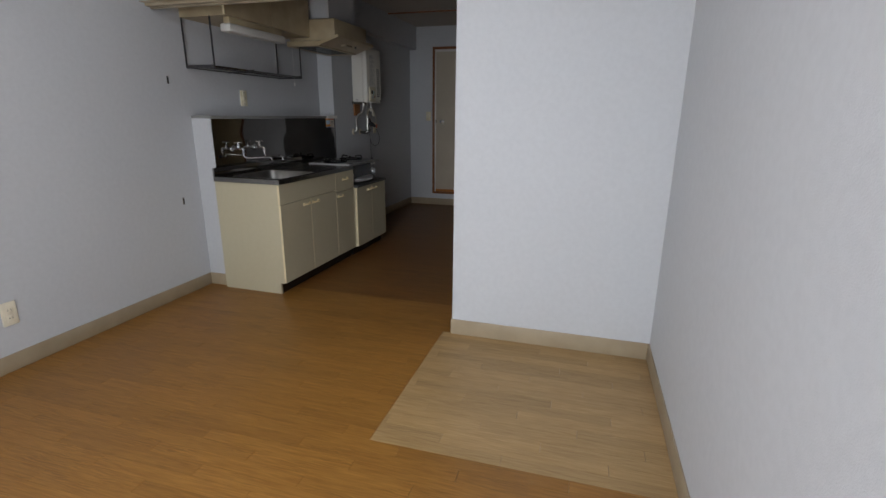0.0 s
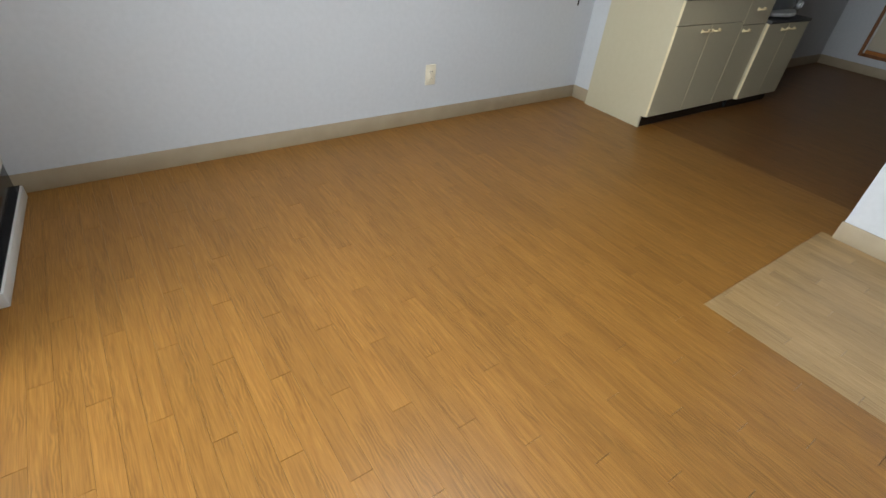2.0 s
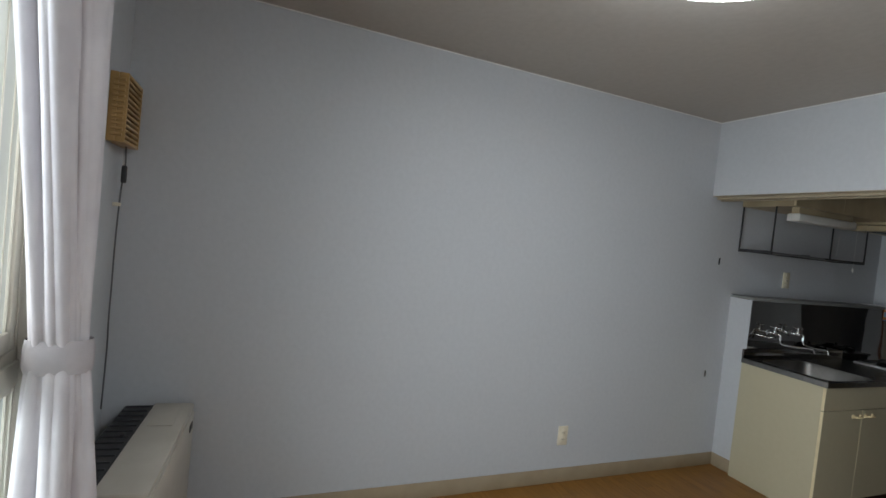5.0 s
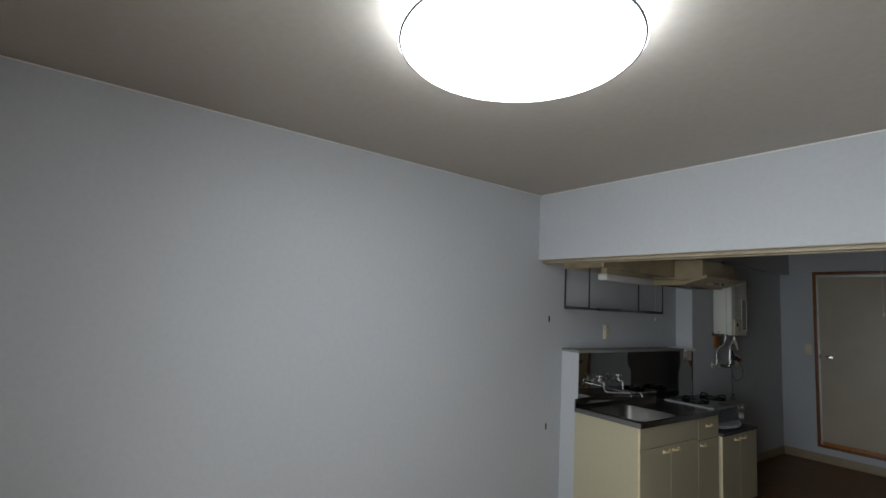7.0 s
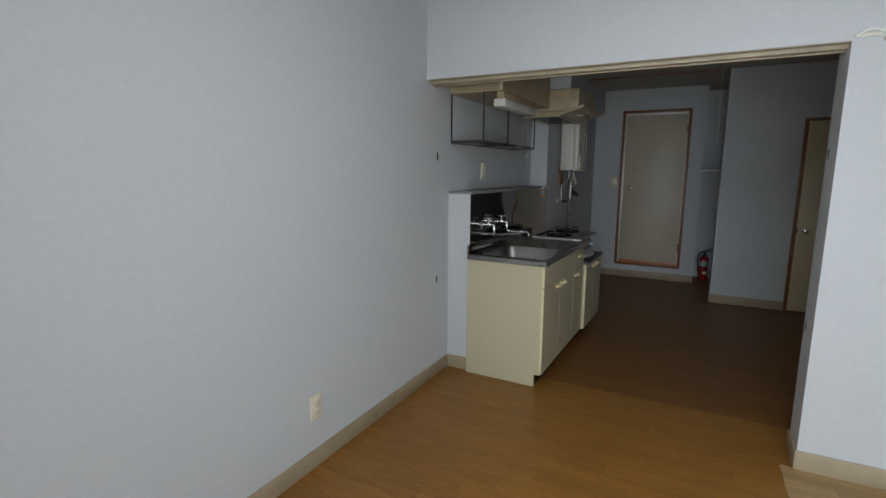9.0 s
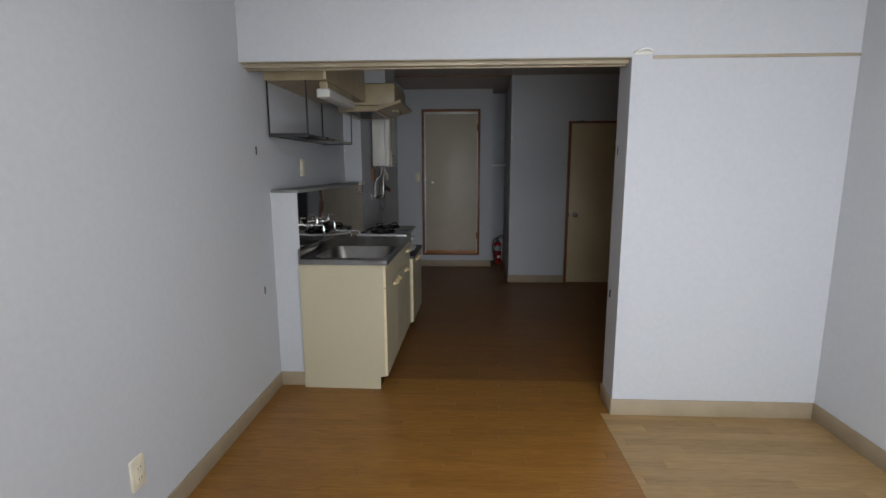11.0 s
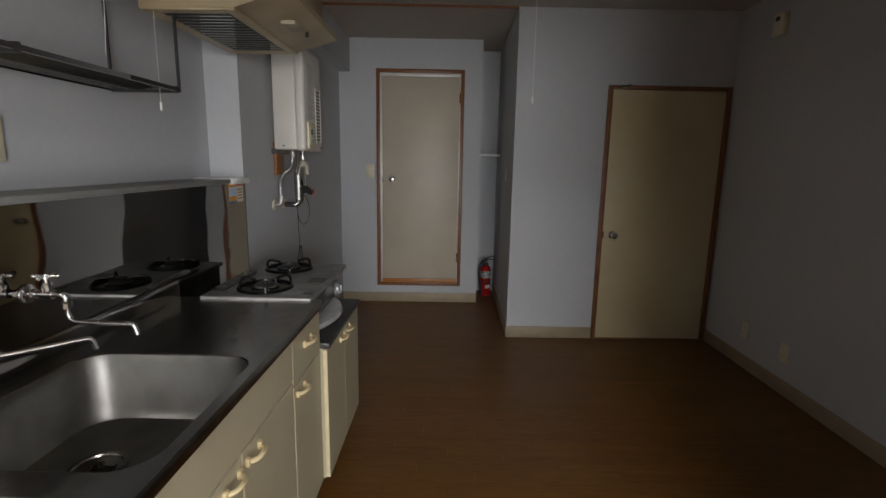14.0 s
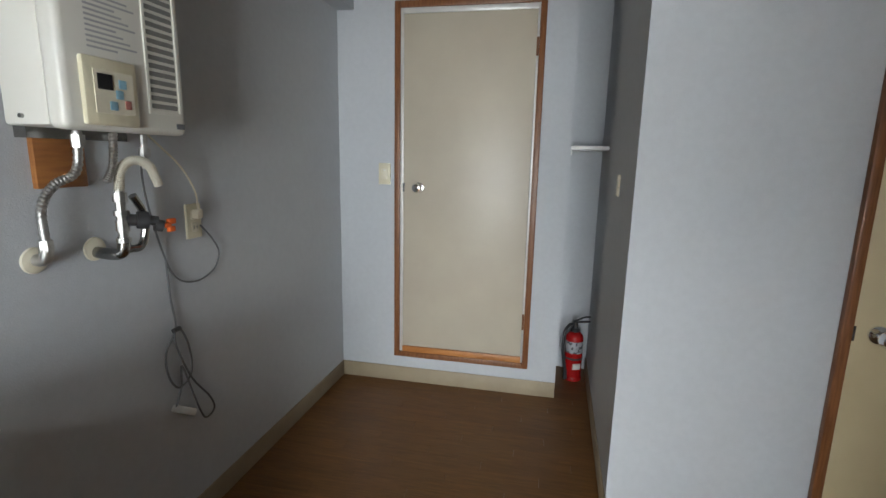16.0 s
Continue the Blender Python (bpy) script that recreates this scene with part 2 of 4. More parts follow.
M_WHITE = material("white_enamel", (0.64, 0.635, 0.60), 0.34, color2=(0.58, 0.575, 0.54), scale=5)
M_IVORY = material("ivory_plastic", (0.72, 0.66, 0.48), 0.35)
M_PLATE = material("pale_plastic", (0.76, 0.70, 0.55), 0.35)
M_HEATER = material("heater_enamel", (0.52, 0.485, 0.42), 0.34, color2=(0.46, 0.425, 0.36), scale=5)
M_BEIGE = material("beige_metal", (0.44, 0.36, 0.225), 0.38, color2=(0.36, 0.29, 0.18), scale=7)
M_BASIN = material("satin_basin_steel", (0.31, 0.305, 0.295), 0.32, 1.0, color2=(0.22, 0.217, 0.21), scale=9, detail=7, bump=0.03, bump_scale=500, rough2=0.46)
M_TRACK = material("beige_track", (0.40, 0.34, 0.24), 0.45, color2=(0.34, 0.285, 0.20), scale=9)
M_POLISH = material("polished_steel", (0.36, 0.35, 0.34), 0.10, 1.0, color2=(0.30, 0.29, 0.28), scale=4, rough2=0.18)
M_TAN = material("aged_tan_plastic", (0.46, 0.29, 0.11), 0.4, color2=(0.40, 0.25, 0.09), scale=9)
M_FRAME = material("cream_window_frame", (0.66, 0.635, 0.55), 0.4, color2=(0.60, 0.575, 0.49), scale=6)
M_SILL = material("white_sill", (0.78, 0.78, 0.75), 0.35)
M_CLOTH = material("white_curtain_cloth", (0.72, 0.69, 0.71), 0.9, color2=(0.64, 0.61, 0.635), scale=9, bump=0.4, bump_scale=700, spec=0.1)
M_RED = material("red_paint", (0.42, 0.011, 0.011), 0.25, color2=(0.34, 0.009, 0.009), scale=8)
M_CABLE = material("grey_cable", (0.12, 0.12, 0.125), 0.5)
M_ORANGE = material("orange_plastic", (0.75, 0.13, 0.02), 0.4)
M_GLASS = glass("fine_patterned_glass", 0.4, (0.36, 0.39, 0.385))
M_CREAM_GLASS = glass("cream_tinted_glass", 0.6, (0.26, 0.262, 0.235))
M_FROST = glass("frosted_glass", 0.55, (0.245, 0.282, 0.272))
M_LAMP = glow("lamp_diffuser", (0.91, 0.96, 1.0), 27.0)

# ---- structure ----
X1, XK, Y0, YP, YB = 3.11, 3.265, -3.78, -0.305, -0.114   # room width, kitchen width, window wall, partition faces
H, HK, HO, XJ = 2.43, 2.42, 1.925, 2.01                    # ceilings, opening height, jamb
XE = 3.205
YC, YD, LEDGE = 2.89, 3.83, 1.25
KM = pose(0, 0, 0, 0, 0, -1.2)                             # the kitchen's left wall runs at a slight angle

solid("floor", boxes((-0.3, Y0 - 0.15, -0.12, XK + 0.3, 4.6, -0.006)), M_JOINT, "wood-pattern vinyl flooring on a solid base")
solid("wall_west", boxes((-0.2, Y0 - 0.15, 0, 0, 0.0, H + 0.1)), M_WALL, "white textured wallpaper on a plain wall")
solid("wall_west_kitchen", boxes((-0.2, 0.0, 0, 0, 1.70, HK + 0.1)), M_WALL, "grey-white papered kitchen wall over the sink", m=KM)
solid("wall_west_alcove", boxes((-0.2, 1.70, 0, 0.163, 4.4, HK + 0.1)), M_WALL, "grey-white papered wall behind the water heater", m=KM)
solid("wall_sink_ledge", boxes((0.0, 0.0, 0, 0.163, 1.70, LEDGE - 0.018)), M_WALL, "low papered wall with a ledge behind the sink", m=KM)
solid("ledge_trim", boxes((0.0, -0.004, LEDGE - 0.018, 0.176, 1.53, LEDGE), bevel=0.002), material("grey_ledge_paint", (0.23, 0.235, 0.225), 0.6), "thin pale ledge board along the wall", m=KM)
solid("ledge_trim_end", boxes((0.0, 1.53, LEDGE - 0.024, 0.186, 1.72, LEDGE + 0.004), bevel=0.003), M_SILL, "thicker white end of the ledge board", m=KM)
solid("wall_east", boxes((X1, Y0 - 0.15, 0, X1 + 0.15, YP, H + 0.1)), M_WALL, "white textured wallpaper on a plain wall")
solid("wall_east_kitchen", boxes((XE, YB, 0, XE + 0.2, 4.4, HK + 0.1)), M_WALL, "grey papered kitchen wall", m=KM)
solid("wall_partition", boxes((XJ, YP, 0, XK + 0.15, YB, H + 0.1), (0, YP, HO, XJ, YB, H + 0.1)), M_WALL, "white papered partition with a wide opening to the kitchen")
solid("wall_south", boxes((-0.2, Y0 - 0.15, 0, 0.85, Y0, H + 0.1), (2.90, Y0 - 0.15, 0, X1 + 0.15, Y0, H + 0.1), (0.85, Y0 - 0.15, 0, 2.90, Y0, 0.17), (0.85, Y0 - 0.15, 2.02, 2.90, Y0, H + 0.1)), M_WALL, "white papered wall with a wide window")
solid("wall_north_alcove", boxes((0.1, YD, 0, 1.537, YD + 0.15, HK + 0.1)), M_WALL, "grey-white papered wall round the narrow door")
solid("wall_recess", boxes((1.45, 4.28, 0, 1.9, 4.4, HK + 0.1), (1.387, YD + 0.15, 0, 1.537, 4.28, HK + 0.1)), M_WALL, "papered back of a narrow recess")
bm = bmesh.new()
low = [bm.verts.new((x, y, 0)) for x, y in ((1.706, YC), (XK + 0.15, YC), (XK + 0.15, 4.4), (1.748, 4.4))]
high = [bm.verts.new((v.co.x, v.co.y, HK + 0.1)) for v in low]
bm.faces.new(low)
bm.faces.new(high)
for k in range(4):
    bm.faces.new((low[k], low[(k + 1) % 4], high[(k + 1) % 4], high[k]))
solid("wall_north_kitchen", bm, M_WALL, "white papered wall round the kitchen door")
solid("ceiling", boxes((-0.2, Y0 - 0.15, H, X1 + 0.15, YP, H + 0.12)), M_CEIL, "beige-white textured ceiling paper")
solid("ceiling_kitchen", boxes((-0.2, YB, HK, XK + 0.15, 4.4, HK + 0.12)), M_CEIL, "beige-white textured ceiling paper")


# ---- skirting and trims of the main room ----
def skirting(name, *specs, m=None):
    return solid(name, boxes(*specs, bevel=0.003), M_BASE, "olive-brown vinyl skirting along the foot of the wall", m=m)


skirting("baseboard_west", (0, Y0, 0, 0.008, -0.008, 0.09))
skirting("baseboard_stub", (0.0, -0.009, 0, 0.165, 0.0, 0.09))
skirting("baseboard_partition", (XJ - 0.008, YP - 0.008, 0, X1 - 0.008, YP, 0.095), (XJ - 0.008, YP, 0, XJ, YB + 0.02, 0.095))
skirting("baseboard_east", (X1 - 0.008, Y0, 0, X1, YP, 0.095))
skirting("baseboard_south", (0.0, Y0, 0, X1 - 0.01, Y0 + 0.012, 0.10))
skirting("baseboard_alcove", (0.24, YD - 0.008, 0, 1.537, YD, 0.092))
skirting("baseboard_heater_wall", (0.163, 1.72, 0, 0.171, 3.83, 0.092), m=KM)
skirting("baseboard_column", (1.706, YC - 0.008, 0, 2.365, YC, 0.092), (1.698, YC - 0.008, 0, 1.706, YC + 0.01, 0.092))
skirting("baseboard_column_side", (-0.008, 0.01, 0, 0.0, 1.35, 0.092), m=pose(1.706, YC, 0, 0, 0, -1.6))
skirting("baseboard_east_kitchen", (XE - 0.008, YB, 0, XE, YC + 0.07, 0.092), m=KM)
solid("head_track", boxes((0.0, -0.262, HO - 0.022, XJ, -0.166, HO), (0.0, -0.225, HO - 0.03, XJ, -0.203, HO - 0.022), bevel=0.003), M_TRACK, "beige sliding-door track under the opening's head")
solid("head_soffit_trim", boxes((0.0, YP + 0.006, HO - 0.004, XJ, YB - 0.006, HO)), M_TRACK, "beige board under the opening's head")
solid("partition_seam_trim", boxes((XJ + 0.10, YP - 0.007, HO - 0.012, X1, YP, HO + 0.004), bevel=0.002), M_TRACK, "thin beige seam strip on the partition")
solid("cornice_joint", boxes((0, Y0, H - 0.006, 0.006, YP, H), (0, YP - 0.006, H - 0.006, X1, YP, H), bevel=0.0015), M_SILL, "fine pale joint where wall and ceiling meet")
solid("alcove_ceiling_strip", boxes((0.2, YC - 0.012, HK - 0.014, 1.70, YC + 0.004, HK)), M_BROWN, "dark slim curtain rail across the alcove ceiling")
solid("duct_soffit", boxes((0.163, 1.62, 2.13, 0.262, 3.84, HK)), M_WALL, "papered duct box along the top of the kitchen wall", m=KM)

b = thing("cord_hook", "small crumpled off-white plastic hook on the partition", "hook", pose(XJ + 0.05, YP, HO + 0.02))
part("hook_plate", boxes((-0.045, -0.008, -0.012, 0.045, 0.0, 0.004), bevel=0.003), M_FRAME, b)
part("hook_curl", tube([(-0.04, -0.01, -0.004), (-0.01, -0.018, 0.010), (0.02, -0.016, 0.014), (0.045, -0.01, 0.004)], 0.006, 8), M_SILL, b)

# latch plates for the missing sliding door
for i, (x, y, z, side) in enumerate(((0.0, -0.163, 1.477, 1), (0.0, -0.168, 0.669, 1), (XJ, -0.163, 1.470, -1), (XJ, -0.163, 0.667, -1))):
    b = thing("strike_plate", "small oval metal strike plate let into the wall", "strike plate", pose(x, y, z, 0, 0, 0 if side > 0 else 180), "strike plates of the opening")
    part("plate", boxes((-0.004, -0.008, -0.024, 0.002, 0.008, 0.024), bevel=0.0018), M_STEEL, b)
    part("slot", boxes((0.0, -0.004, -0.016, 0.0035, 0.004, 0.016), bevel=0.0015), M_BLACK, b, "dark slot")


# ---- outlets and switches ----
def outlet(m, label, holes=2, w=0.07, h=0.12, dark=False, name="wall_outlet", category="outlet"):
    """A cover plate, facing +x of its pose, with its sockets or rocker."""
    o = thing(name, label, category, m)
    part("cover_plate", boxes((-0.004, -w / 2, -h / 2, 0.009, w / 2, h / 2), bevel=0.004), M_IVORY if dark else M_PLATE, o)
    for k in range(holes):
        z = (k - (holes - 1) / 2) * 0.042
        s = part("insert", boxes((0.004, -0.016, z - 0.016, 0.0115, 0.016, z + 0.016), bevel=0.002), M_PLATE, o)
        part("slot", boxes((0.009, -0.008, z - 0.005, 0.0118, -0.0055, z + 0.005), (0.009, 0.0055, z - 0.005, 0.0118, 0.008, z + 0.005)), M_DARK, s, "dark slots")
    return o


outlet(pose(0, -1.352, 0.296), "pale double wall outlet above the skirting")
outlet(KM @ pose(0.0, 0.56, 1.385), "ivory double wall outlet over the sink ledge", 3, dark=True)
outlet(KM @ pose(XE, 2.46, 0.262, 0, 0, 180), "ivory double wall outlet low on the kitchen wall", dark=True)
outlet(KM @ pose(XE, 2.07, 0.257, 0, 0, 180), "ivory double wall outlet low on the kitchen wall", dark=True)
sw = outlet(pose(0.517, YD, 1.252, 0, 0, -90), "ivory light switch beside the narrow door", 0, dark=True, name="light_switch", category="switch")
part("rocker", boxes((0.006, -0.018, -0.03, 0.013, 0.018, 0.03), bevel=0.003), M_PLATE, sw)
part("pilot_lamp", boxes((0.012, -0.003, 0.018, 0.0145, 0.003, 0.024), bevel=0.001), M_SILL, sw, "small pale pilot window")
outlet(pose(1.716, 3.30, 1.25, 0, 0, 180), "pale switch plate on the side of the column", 0, w=0.035, h=0.09)

# ---- ceiling lamp of the main room ----
b = thing("ceiling_lamp", "lit round white ceiling lamp with a thin dark ring", "ceiling lamp", pose(1.52, -2.11, 0))
part("base", lathe([(0.20, H), (0.27, H - 0.01), (0.27, H - 0.03), (0.20, H - 0.04)], 48), M_WHITE, b)
part("diffuser", lathe([(0.340, H - 0.090), (0.361, H - 0.100), (0.350, H - 0.110), (0.29, H - 0.122), (0.15, H - 0.131), (0.01, H - 0.133)], 72), M_LAMP, b, "glowing milky diffuser")
part("rim", lathe([(0.350, H - 0.028), (0.368, H - 0.040), (0.374, H - 0.075), (0.371, H - 0.094), (0.355, H - 0.092)], 72), M_LAMP, b, "glowing milky rim")
part("ring", lathe([(0.350, H - 0.0945), (0.3675, H - 0.0945), (0.3675, H - 0.100), (0.3615, H - 0.1005), (0.350, H - 0.097)], 72), M_DARK, b, "thin dark ring")

# ---- window ----
WX0, WX1, WZ0, WZ1 = 0.85, 2.90, 0.17, 2.02
b = solid("window_1", boxes((WX0, Y0 - 0.13, WZ0, WX0 + 0.020, Y0 + 0.012, WZ1), (WX1 - 0.045, Y0 - 0.13, WZ0, WX1, Y0 + 0.012, WZ1), (WX0 + 0.020, Y0 - 0.13, WZ1 - 0.05, WX1 - 0.045, Y0 + 0.012, WZ1), (WX0 + 0.020, Y0 - 0.13, WZ0, WX1 - 0.045, Y0 + 0.0, WZ0 + 0.075), bevel=0.004), M_FRAME, "cream-framed double window with frosted lower and patterned upper panes", "window")
part("window_frame", boxes((WX0 - 0.014, Y0 - 0.02, WZ0 + 0.02, WX0, Y0 + 0.02, WZ1 + 0.02), bevel=0.003), M_BROWN, b, "brown edge of the casing")
part("transom", boxes((WX0 + 0.020, Y0 - 0.075, 0.965, WX1 - 0.045, Y0 - 0.006, 1.03), (WX0 + 0.020, Y0 - 0.05, 1.03, WX1 - 0.045, Y0 - 0.012, 1.062), bevel=0.004), M_FRAME, b)
part("window_sill", boxes((WX0 - 0.02, Y0 - 0.02, 0.145, WX1, Y0 + 0.048, 0.165), (WX0 - 0.02, Y0 - 0.02, 0.165, WX1, Y0 + 0.026, 0.185), (WX0 - 0.02, Y0 - 0.02, 0.122, WX1, Y0 + 0.022, 0.145), bevel=0.004), M_SILL, b, "white ridged sill")
xm = (WX0 + WX1) / 2
for x0, x1, dy in ((WX0 + 0.020, xm + 0.03, 0.0), (xm - 0.03, WX1 - 0.045, -0.032)):
    y0, y1 = Y0 - 0.042 + dy, Y0 - 0.014 + dy
    for z0, z1, mat, nm, w in ((WZ0 + 0.075, 0.965, M_FROST, "frosted lower pane", 0.016), (1.062, WZ1 - 0.05, M_GLASS, "pale patterned upper pane", 0.05)):
        s = part("sash", boxes((x0, y0, z0, x0 + w, y1, z1), (x1 - w, y0, z0, x1, y1, z1), (x0 + w, y0, z0, x1 - w, y1, z0 + w), (x0 + w, y0, z1 - w, x1 - w, y1, z1),
                               (x0 + w, y0 + 0.006, z0 + w, x0 + w + 0.008, y1 - 0.006, z1 - w), (x0 + 0.012, y1, z0, x0 + 0.020, y1 + 0.004, z1), bevel=0.002), M_FRAME, b)
        spans = [(x0 + w, x1 - w, mat, nm)]
        if z0 > 1.0 and dy == 0.0:
            spans = [(x0 + 0.236, x1 - w, mat, nm), (x0 + w, x0 + 0.218, M_CREAM_GLASS, "cream tinted side pane")]
            for e, (a0, a1) in enumerate(((0.085, 0.091), (0.142, 0.150), (0.218, 0.236), (0.262, 0.272), (0.292, 0.300))):
                part("glazing_bar", boxes((x0 + a0, y0 + 0.008, z0 + w, x0 + a1, y1 - (0.006 if e == 2 else 0.010), z1 - w), bevel=0.001, seg=1), M_FRAME, s)
        for a0, a1, gm, gl in spans:
            p = part("pane", boxes((a0, (y0 + y1) / 2 - 0.002, z0 + w, a1, (y0 + y1) / 2 + 0.002, z1 - w)), gm, s, gl)
            p.visible_shadow = False
# ground outside
solid("ground", boxes((-60, -80, -3.2, 60, Y0 - 0.16, -3.0)), material("pale_gravel", (0.30, 0.29, 0.27), 0.9, color2=(0.2, 0.2, 0.19), scale=1.5, bump=0.3, bump_scale=30), "pale gravel ground outside")


# ---- curtain ----
def curtain(z_top=2.22, grow=1.0):
    """A gathered drape: sharp-valleyed pleats run from the rail through the tie to a flared hem."""
    bm = bmesh.new()
    n, foot, tie = 180, 0.045, 1.06
    levels = max(3, int(46 * (z_top - foot) / 2.17))
    grid = []
    for i in range(levels + 1):
        z = foot + (z_top - foot) * i / levels
        if z < tie:
            k = (tie - z) / (tie - foot)
            half, thick, cx, cy = 0.062 + 0.084 * k ** 0.6, 0.060 + 0.064 * k ** 0.65, 0.925 + 0.008 * k, -3.690 + 0.040 * k
        else:
            k = min(1.0, (z - tie) / 0.9)
            half, thick, cx, cy = 0.060 + 0.133 * k ** 0.85, 0.060 + 0.020 * k, 0.925 + 0.130 * k ** 1.2, -3.690
        back = -3.712 if z < 0.21 else -3.764
        spread = min(1.0, abs(z - tie) / (0.30 if z < tie else 0.6))
        row = []
        for j in range(n):
            a = 2 * math.pi * j / n
            drift = 0.22 * math.sin(1.7 * z + 2.0 * math.sin(a)) + 0.12 * math.sin(4.3 * z + a)
            deep = 1.2 - abs(math.sin(3.0 * a + 0.5 + drift)) ** 0.75 * 1.2
            fine = 1.0 - abs(math.sin(6.5 * a + 1.9 - 1.4 * drift)) ** 0.9
            wide = math.sin(2 * a + 2.6 - 0.9 * z)
            r = grow * (1.07 - (0.10 + 0.24 * spread) * deep - (0.10 - 0.04 * spread) * fine + 0.05 * spread * wide)
            row.append(bm.verts.new((cx + half * r * math.cos(a), max(back, cy + thick * r * math.sin(a)), z + (0.010 * math.sin(3 * a + 1.0) if z_top > 1 and i == 0 else 0.0))))
        grid.append(row)
    for a, b in zip(grid, grid[1:]):
        for j in range(n):
            bm.faces.new((a[j], a[(j + 1) % n], b[(j + 1) % n], b[j]))
    return bm


b = thing("curtain", "white cloth curtain gathered with a tie band beside the window", "curtain")
d = part("drape", curtain(), M_CLOTH, b)
part("hem", curtain(0.115, 1.012), M_CLOTH, d, "stitched doubled hem")
bm = bmesh.new()
rows = []
for z, g in ((1.015, 1.0), (1.03, 1.06), (1.075, 1.06), (1.10, 1.0)):
    rows.append([bm.verts.new((0.926 + 0.070 * g * math.cos(t), max(-3.768, -3.688 + 0.070 * g * math.sin(t)), z + 0.008 * math.cos(t))) for t in (2 * math.pi * j / 40 for j in range(40))])
for r0, r1 in zip(rows, rows[1:]):
    for j in range(40):
        bm.faces.new((r0[j], r0[(j + 1) % 40], r1[(j + 1) % 40], r1[j]))
part("tie_band", bm, material("grey_tie_cloth", (0.55, 0.52, 0.54), 0.9, bump=0.4, bump_scale=600), b, "greyish cloth tie band")
b = thing("curtain_rail", "pale metal curtain rail above the window", "curtain rail")
part("rail", boxes((0.70, -3.705, 2.215, 3.00, -3.675, 2.24), bevel=0.004), M_SILL, b)
for x in (0.74, 1.9, 2.96):
    part("bracket", boxes((x, Y0, 2.20, x + 0.025, -3.68, 2.215)), M_SILL, b)

# ---- heater under the wall vent ----
HM = pose(0.045, -3.421, 0, 0, 0, -4.2)   # far front corner; x along its front, y towards the room
b = thing("space_heater", "cream enamel oil space heater with a dark top grille", "heater", HM)
part("body", boxes((0.0, -0.27, 0.045, 0.73, -0.018, 0.575), bevel=0.010), M_HEATER, b)
part("side_panel", boxes((0.728, -0.272, 0.02, 0.7365, -0.034, 0.555), bevel=0.003), M_HEATER, b)
part("top_cover", boxes((-0.004, -0.16, 0.566, 0.742, -0.002, 0.598), bevel=0.010), M_HEATER, b)
g = part("grille", boxes((0.0, -0.27, 0.57, 0.735, -0.162, 0.588), bevel=0.003), M_DARK, b, "dark rear grille")
for k in range(14):
    part("slat", boxes((0.02 + k * 0.05, -0.262, 0.588, 0.026 + k * 0.05, -0.17, 0.594)), M_DARK, g)
part("front_panel", boxes((0.004, -0.02, 0.165, 0.733, 0.002, 0.566), bevel=0.008), M_HEATER, b)
part("air_outlet", boxes((0.0, -0.03, 0.06, 0.7355, -0.004, 0.165)), M_BLACK, b, "black air outlet band")
part("tray_well", boxes((0.004, -0.03, 0.055, 0.7345, 0.016, 0.061)), M_BLACK, b, "black inside of the base tray")
part("plinth", boxes((-0.004, -0.26, 0.0, 0.742, 0.024, 0.058), bevel=0.006), M_WHITE, b, "off-white base tray")
part("handle_recess", boxes((0.733, -0.125, 0.445, 0.739, -0.055, 0.466), bevel=0.002), M_TAN, b, "tan hand grip")
part("badge", boxes((0.05, 0.001, 0.505, 0.11, 0.006, 0.535), bevel=0.002), M_DARK, b, "small dark badge")
part("display_panel", boxes((0.07, -0.13, 0.597, 0.25, -0.04, 0.600), bevel=0.001), M_HEATER, b, "raised control panel")
part("button", boxes((0.30, -0.20, 0.588, 0.33, -0.185, 0.60), bevel=0.003), M_DARK, b)

# ---- wall vent and its cord ----
b = thing("wall_vent", "beige plastic louvred ventilator high on the window wall", "ventilator", pose(0.04, Y0, 1.68))
part("housing", boxes((0.0, 0.0, 0.0, 0.25, 0.028, 0.255), (0.0, 0.028, 0.0, 0.012, 0.06, 0.255), (0.238, 0.028, 0.0, 0.25, 0.06, 0.255), (0.012, 0.028, 0.0, 0.238, 0.06, 0.014), (0.012, 0.028, 0.241, 0.238, 0.06, 0.255), bevel=0.003), M_TAN, b)
for k in range(11):
    part("louvre", boxes((0.012, 0.044, 0.022 + k * 0.0202, 0.238, 0.058, 0.032 + k * 0.0202), bevel=0.002, seg=1), M_TAN, b)
    part("side_louvre", boxes((0.249, 0.012, 0.022 + k * 0.0202, 0.256, 0.052, 0.032 + k * 0.0202), bevel=0.002, seg=1), M_TAN, b)
part("inner_dark", boxes((0.012, 0.028, 0.014, 0.238, 0.034, 0.241)), M_BLACK, b, "dark inside")
b = thing("pull_cord", "grey cord with a dark switch hanging from the ventilator", "cord")
part("cord", tube([(0.13, -3.745, 1.685), (0.12, -3.745, 1.60), (0.11, -3.755, 1.50), (0.10, -3.762, 1.30), (0.085, -3.765, 1.12), (0.11, -3.76, 0.98), (0.09, -3.762, 0.85), (0.09, -3.765, 0.60)], 0.0032, 8), M_CABLE, b)
part("inline_switch", boxes((0.108, -3.757, 1.535, 0.126, -3.738, 1.605), bevel=0.005), M_DARK, b, "dark in-line switch")
part("clip", boxes((0.10, Y0, 1.44, 0.115, -3.752, 1.455), bevel=0.002), M_PLATE, b)


